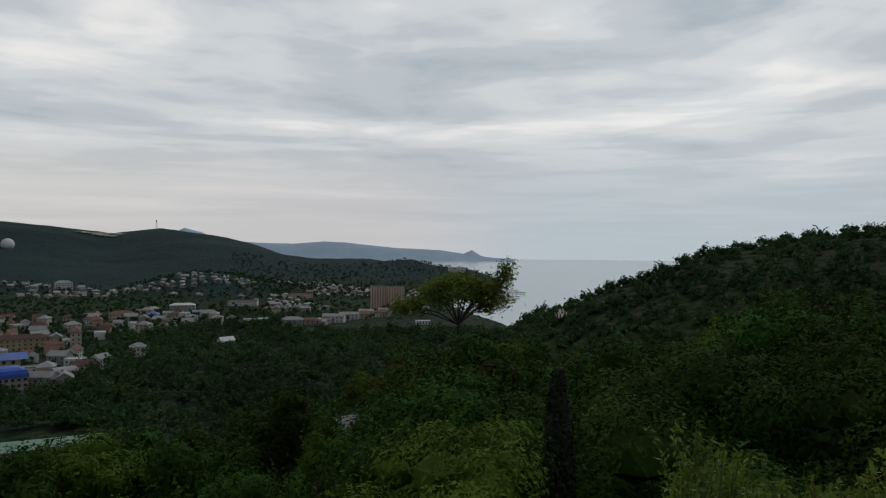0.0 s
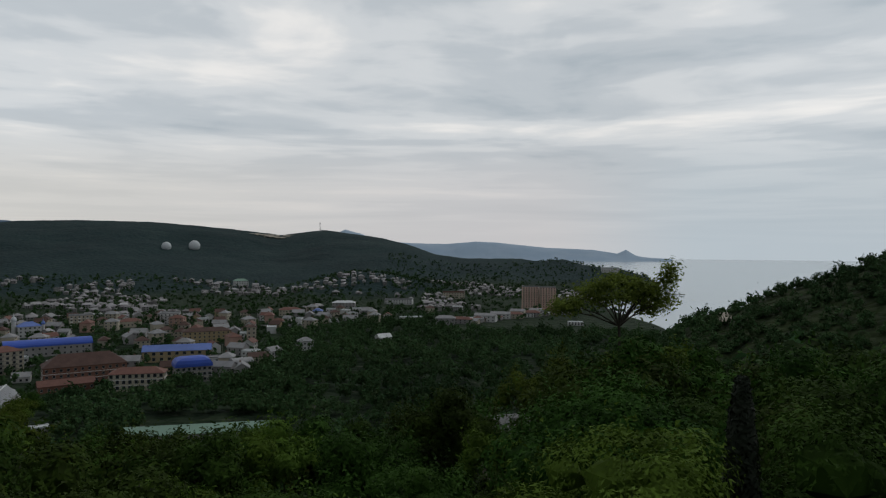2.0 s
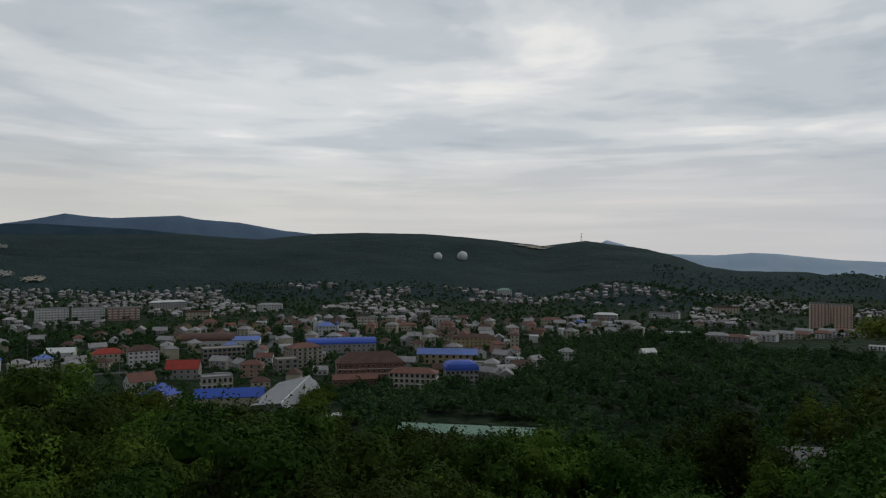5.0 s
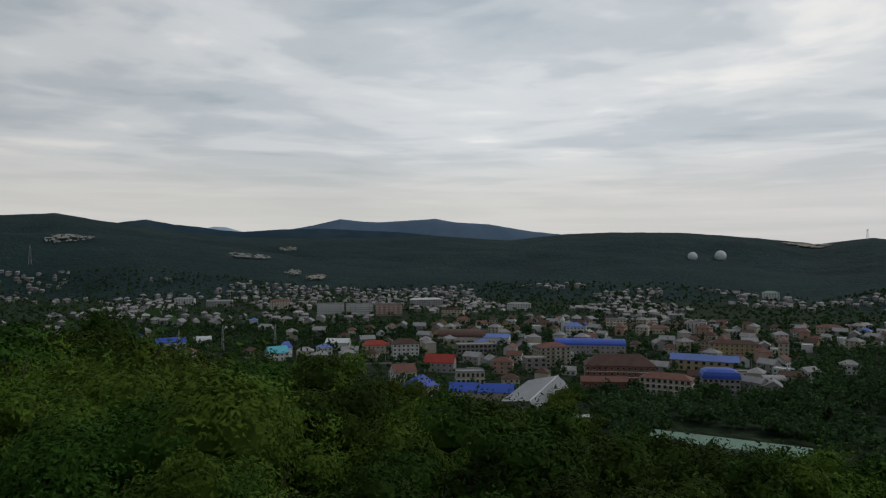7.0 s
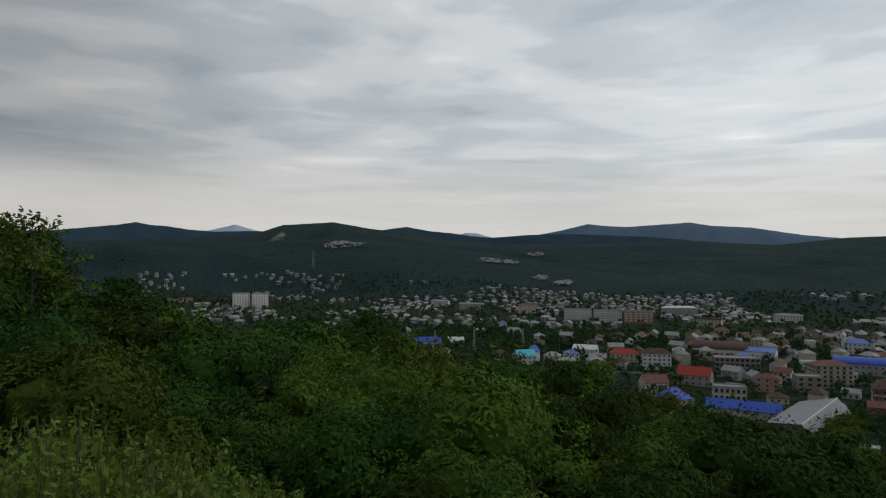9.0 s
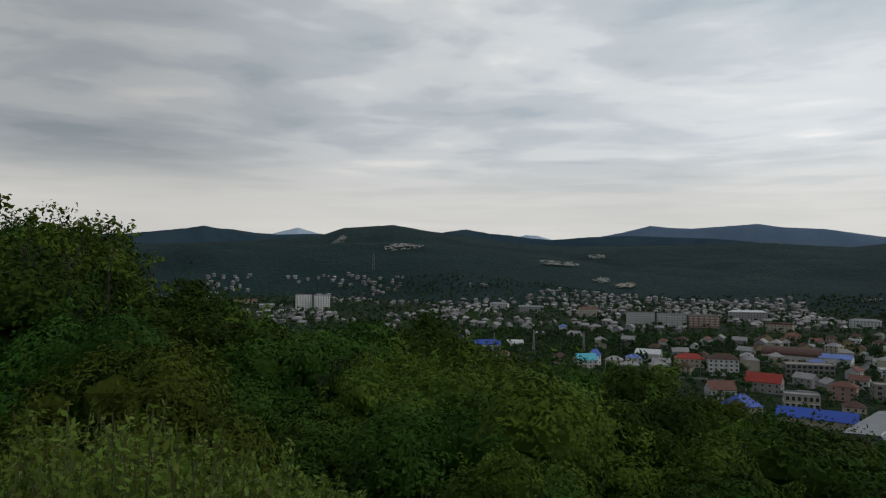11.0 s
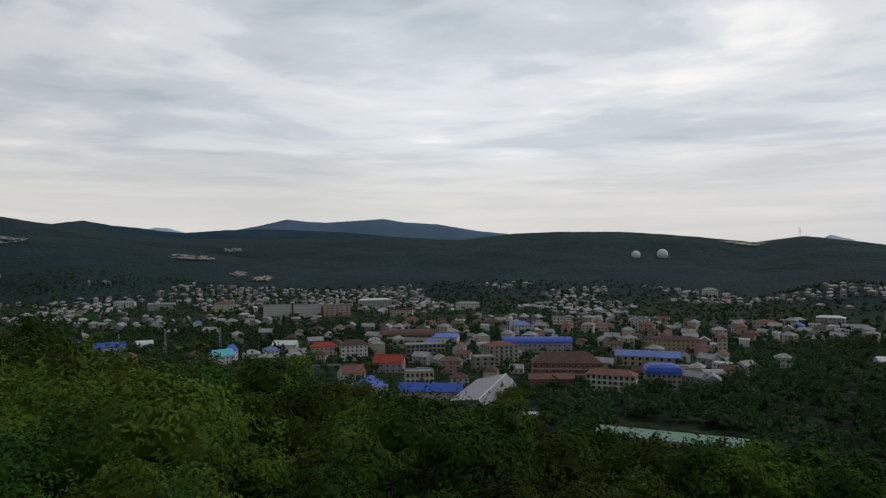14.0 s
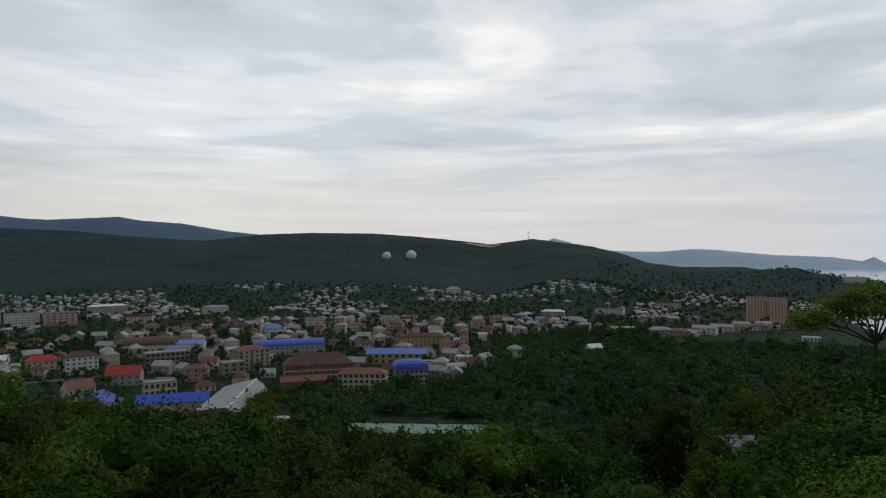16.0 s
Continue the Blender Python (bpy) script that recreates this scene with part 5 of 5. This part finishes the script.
street(33.5, 742, 22.5, 775, 26, "wide grey car park and street through the town")
street(48.2, 640, 47.0, 740, 7, "grey street climbing between houses")
street(62.0, 560, 40.0, 585, 7, "grey street between the hotels")
street(95.0, 900, 60.0, 905, 9, "grey road across the valley")
street(101.0, 1500, 91.0, 1430, 10, "grey road at the edge of town")

CAR_PAINT = [material("car_paint_white", (0.60, 0.61, 0.62), 0.35, vary=0.05, bump=0, spec=0.5), material("car_paint_silver", (0.38, 0.39, 0.40), 0.35, metal=0.5, vary=0.05, bump=0, spec=0.5), material("car_paint_dark", (0.04, 0.045, 0.06), 0.3, vary=0.1, bump=0, spec=0.5), material("car_paint_red", (0.30, 0.03, 0.03), 0.35, vary=0.05, bump=0, spec=0.5)]
RUBBER = material("tyre_rubber", (0.025, 0.025, 0.026), 0.9, vary=0.2, bump=0.1)


def car_kind(paint, word):
    root = tagged(new("car"), word + " car parked on the asphalt", "car", "parked cars")
    bm = bmesh.new()
    prism(bm, [(-2.1, 0.35), (2.1, 0.35), (2.15, 0.75), (1.9, 0.9), (1.0, 0.98), (-1.5, 0.98), (-2.1, 0.85)], -0.85, 0.85)
    bmesh.ops.recalc_face_normals(bm, faces=bm.faces)
    part("body", bm_mesh("body", bm, paint), root)
    bm = bmesh.new()
    prism(bm, [(1.0, 0.98), (0.35, 1.42), (-1.0, 1.45), (-1.55, 0.98)], -0.76, 0.76)
    bmesh.ops.recalc_face_normals(bm, faces=bm.faces)
    part("window", bm_mesh("window", bm, PANE), root, "dark glazed cabin")
    part("roof", box_mesh("roof", (-0.95, 0.3, -0.74, 0.74, 1.44, 1.5), paint), root)
    bm = bmesh.new()
    bmesh.ops.create_cone(bm, cap_ends=True, segments=14, radius1=0.33, radius2=0.33, depth=0.22, matrix=pose(0, 0, 0, 90))
    wheel = bm_mesh("wheel", bm, RUBBER)
    for sx in (-1.3, 1.3):
        for sy in (-0.78, 0.78):
            part("wheel", wheel, root, m=pose(sx, sy, 0.33))
    return root


cars = [car_kind(p, w) for p, w in zip(CAR_PAINT, ("white painted", "silver painted", "dark painted", "red painted"))]
used = set()
rng = np.random.RandomState(9)
for k in range(64):
    u, lane = rng.rand(), rng.choice([-8.5, -3, 3, 8.5])
    (xa, ya), (xb, yb) = polar(33.5, 742), polar(22.5, 775)
    d = Vector((xb - xa, yb - ya)).normalized()
    x, y = xa + (xb - xa) * u - d.y * lane, ya + (yb - ya) * u + d.x * lane
    if any((x - a) ** 2 + (y - b) ** 2 < 12 for a, b in used):
        continue
    used.add((x, y))
    i = rng.choice(4, p=[0.45, 0.25, 0.2, 0.1])
    c = u * 40
    lo, hi = int(c), min(40, int(c) + 1)
    zs = []
    for q in (lo, hi):
        px, py = xa + (xb - xa) * q / 40, ya + (yb - ya) * q / 40
        zs.append(max(ground_z(px - d.y * 13, py + d.x * 13), ground_z(px + d.y * 13, py - d.x * 13), ground_z(px, py)) + 0.35)
    z = zs[0] + (zs[1] - zs[0]) * (c - lo)
    m = pose(x, y, z, 0, 0, math.degrees(math.atan2(d.y, d.x)) + 90 + rng.uniform(-6, 6))
    if i in [n for n, o in enumerate(cars) if o.matrix_basis.translation.length < 1]:
        cars[i].matrix_basis = m
    else:
        copy_thing(cars[i], m)


# ---- the church with its small domes, and the twin spires by the park ----
def spire(az, r, h, radius, mat, label):
    x, y = polar(az, r)
    root = tagged(new("spire"), label, "spire", "church spires")
    root.matrix_basis = pose(x, y, ground_z(x, y))
    bm = bmesh.new()
    bmesh.ops.create_cone(bm, cap_ends=True, segments=12, radius1=radius, radius2=radius * 0.95, depth=h + 2, matrix=Matrix.Translation((0, 0, h / 2 - 1)))
    part("drum", bm_mesh("drum", bm, PLASTER_WHITE), root)
    bm = bmesh.new()
    prev = None
    for s, z in ((1.0, 0), (1.25, 0.6), (1.2, 1.1), (0.8, 1.8), (0.3, 2.5), (0.06, 3.4)):
        ring = [bm.verts.new((radius * s * math.cos(a * math.pi / 6), radius * s * math.sin(a * math.pi / 6), h + z * radius)) for a in range(12)]
        if prev:
            for i in range(12):
                bm.faces.new((prev[i], prev[(i + 1) % 12], ring[(i + 1) % 12], ring[i]))
        prev = ring
    bm.faces.new(prev)
    part("dome", bm_mesh("dome", bm, mat), root)
    bm = bmesh.new()
    box(bm, -0.08, 0.08, -0.08, 0.08, h + 3.3 * radius, h + 3.3 * radius + 2)
    box(bm, -0.6, 0.6, -0.07, 0.07, h + 3.3 * radius + 1.1, h + 3.3 * radius + 1.3)
    part("cross", bm_mesh("cross", bm, STEEL), root)


spire(44.1, 757, 14.5, 2.1, ROOF_WHITE, "white drum with a pale onion dome")
spire(42.3, 757, 11.0, 1.5, ROOF_PALE, "white drum with a blue onion dome")
spire(77.3, 700, 11.0, 1.6, ROOF_BLUE, "white drum with a dark blue onion dome")
spire(76.5, 704, 9.5, 1.3, ROOF_WHITE, "white drum with a pale onion dome")


# ---- street lamps and power poles ----
def pole(az, r, h, label="grey concrete power pole with a crossarm"):
    x, y = polar(az, r)
    root = tagged(new("power_pole"), label, "power pole", "power poles")
    root.matrix_basis = pose(x, y, ground_z(x, y), 0, 0, az)
    bm = bmesh.new()
    tube(bm, (0, 0, -1), (0, 0, h), 0.2, 0.12)
    part("post", bm_mesh("post", bm, CONCRETE), root)
    part("crossarm", box_mesh("crossarm", (-1.2, 1.2, -0.08, 0.08, h - 0.9, h - 0.75), STEEL), root)


for k in range(14):
    pole(32.5 - 0.75 * k, 726 + 2.5 * k, 11)
for az, r in ((64.5, 640), (62, 565), (58.6, 548), (53.0, 548), (48.7, 560), (43.5, 575), (37.6, 560), (30.0, 560), (35.2, 610)):
    pole(az, r, 11)


# ---- low houses among the trees at the foot of the woods ----
for az, r, t, w, d, wl, rf, kd, lb in [
    (28.6, 492, 20, 13, 10, PLASTER_CREAM, ROOF_GREY, "barrel", "cream house with a grey vaulted roof"),
    (29.9, 480, -30, 15, 9, PLASTER_GREY, ROOF_GREY, "gable", "grey house with a low slate roof"),
    (27.3, 515, 10, 14, 10, PLASTER_CREAM, ROOF_BROWN, "gable", "cream house with a brown gabled roof"),
    (26.2, 540, 50, 12, 9, PLASTER_WHITE, ROOF_GREY, "gable", "white house with a grey gabled roof"),
    (30.2, 520, 0, 17, 9, PLASTER_WHITE, ROOF_GREY, "flat", "white flat house beside a garden wall"),
    (23.6, 590, 15, 12, 9, PLASTER_WHITE, ROOF_GREY, "hip", "white house half hidden by trees"),
    (17.3, 600, 30, 12, 8, PLASTER_WHITE, ROOF_WHITE, "gable", "pale roofed house deep in the woods"),
    (12.2, 760, 0, 22, 10, PLASTER_GREY, ROOF_GREY, "hip", "grey roofed house deep in the woods"),
    (15.0, 770, 8, 26, 10, PLASTER_WHITE, ROOF_WHITE, "flat", "long pale roof deep in the woods"),
]:
    building("house", lb, az, r, t, w, d, 7.5, 2, 4, wl, rf, kd, 3.0 if kd != "flat" else 0.6, category="house", group="houses by the woods")


# ---- trees of the valley ----
woods("valley_woods", "dense dark green woods on the valley floor", scatter(1, 2500, -9, 30, 300, 830, lambda az, r, x, y, z: (r < along(TOWN_NEAR, az) - 8) & ((az > 12) | (r < 690)) & open_ground(x, y, 4) & (z < 40)), MID, WOODS)
woods("valley_woods", "dark green woods below the near slope", scatter(2, 1700, 24, 75, 270, 520, lambda az, r, x, y, z: (r < along(TOWN_NEAR, az) + 10) & open_ground(x, y, 2) & (np.hypot(x + 228, y - 214) > 20) & (z < 60), (0.65, 1.05)), MID, WOODS)
woods("hill_woods", "dense green woods on the coastal hill", scatter(3, 1500, -37, -5.5, 75, 560, lambda az, r, x, y, z: z > 4, (0.55, 0.9), 3.0), MID, WOODS)
woods("slope_woods", "green woods on the hillside below the crest", scatter(4, 900, -6, 110, 68, 280, lambda az, r, x, y, z: open_ground(x, y, 3) & ~((az > 43) & (az < 51) & (r > 235)) & (EYE + r * np.tan(np.radians(along(NEAR_CREST, az) + 0.2)) > z + 8.5), (0.5, 0.9), 1.5), MID, WOODS)
woods("town_trees", "rounded garden trees scattered between the houses", scatter(5, 8200, -3, 110, 430, 1600, lambda az, r, x, y, z: (r > along(TOWN_NEAR, az) - 10) & open_ground(x, y, -1.0) & (r < along(TOWN_FAR, az) + 25), (0.95, 1.6), 1.3), SMALL, WOODS)
woods("hill_woods", "dense green woods above the sea cove", scatter(8, 320, -22, -3, 66, 280, lambda az, r, x, y, z: (z > 4) & (EYE + r * np.tan(np.radians(along(NEAR_CREST, az) + 0.3)) > z + 7), (0.5, 0.85), 1.5), MID, WOODS)
woods("town_trees", "tall dark green trees between the near houses", scatter(9, 1700, 8, 75, 430, 930, lambda az, r, x, y, z: (r > along(TOWN_NEAR, az) - 10) & open_ground(x, y, -1.0), (0.42, 0.75), 0.8), MID, WOODS)
woods("park_trees", "belt of dark trees across the valley", scatter(6, 1700, 54, 102, 610, 880, lambda az, r, x, y, z: PARK(az, r) & open_ground(x, y, 1.0), (0.9, 1.5), 0.8), SMALL, WOODS)
woods("headland_woods", "wooded crest of the headland and far slopes", scatter(7, 1000, -5, 17, 1150, 1900, lambda az, r, x, y, z: z > 6, (0.9, 1.5), 1.5), SMALL, WOODS)


# trees that stand round the big shed
for k, (az, r, size, kd) in enumerate([(48.9, 322, 3.3, 2), (48.0, 316, 3.5, 0), (47.2, 314, 3.4, 2), (46.4, 316, 3.6, 1), (45.7, 322, 3.7, 3), (45.2, 334, 3.8, 4), (44.7, 346, 3.8, 3), (44.2, 360, 3.8, 4), (43.8, 378, 3.6, 4), (46.0, 312, 3.2, 4), (43.3, 392, 3.2, 0)]):
    x, y = polar(az, r)
    kind = NEAR_KINDS[kd]
    plant(kind[0], x, y, ground_z(x, y) - 0.2, size, 47 * k, kind[1], "tall green tree beside the big shed", "tree", "trees round the shed")
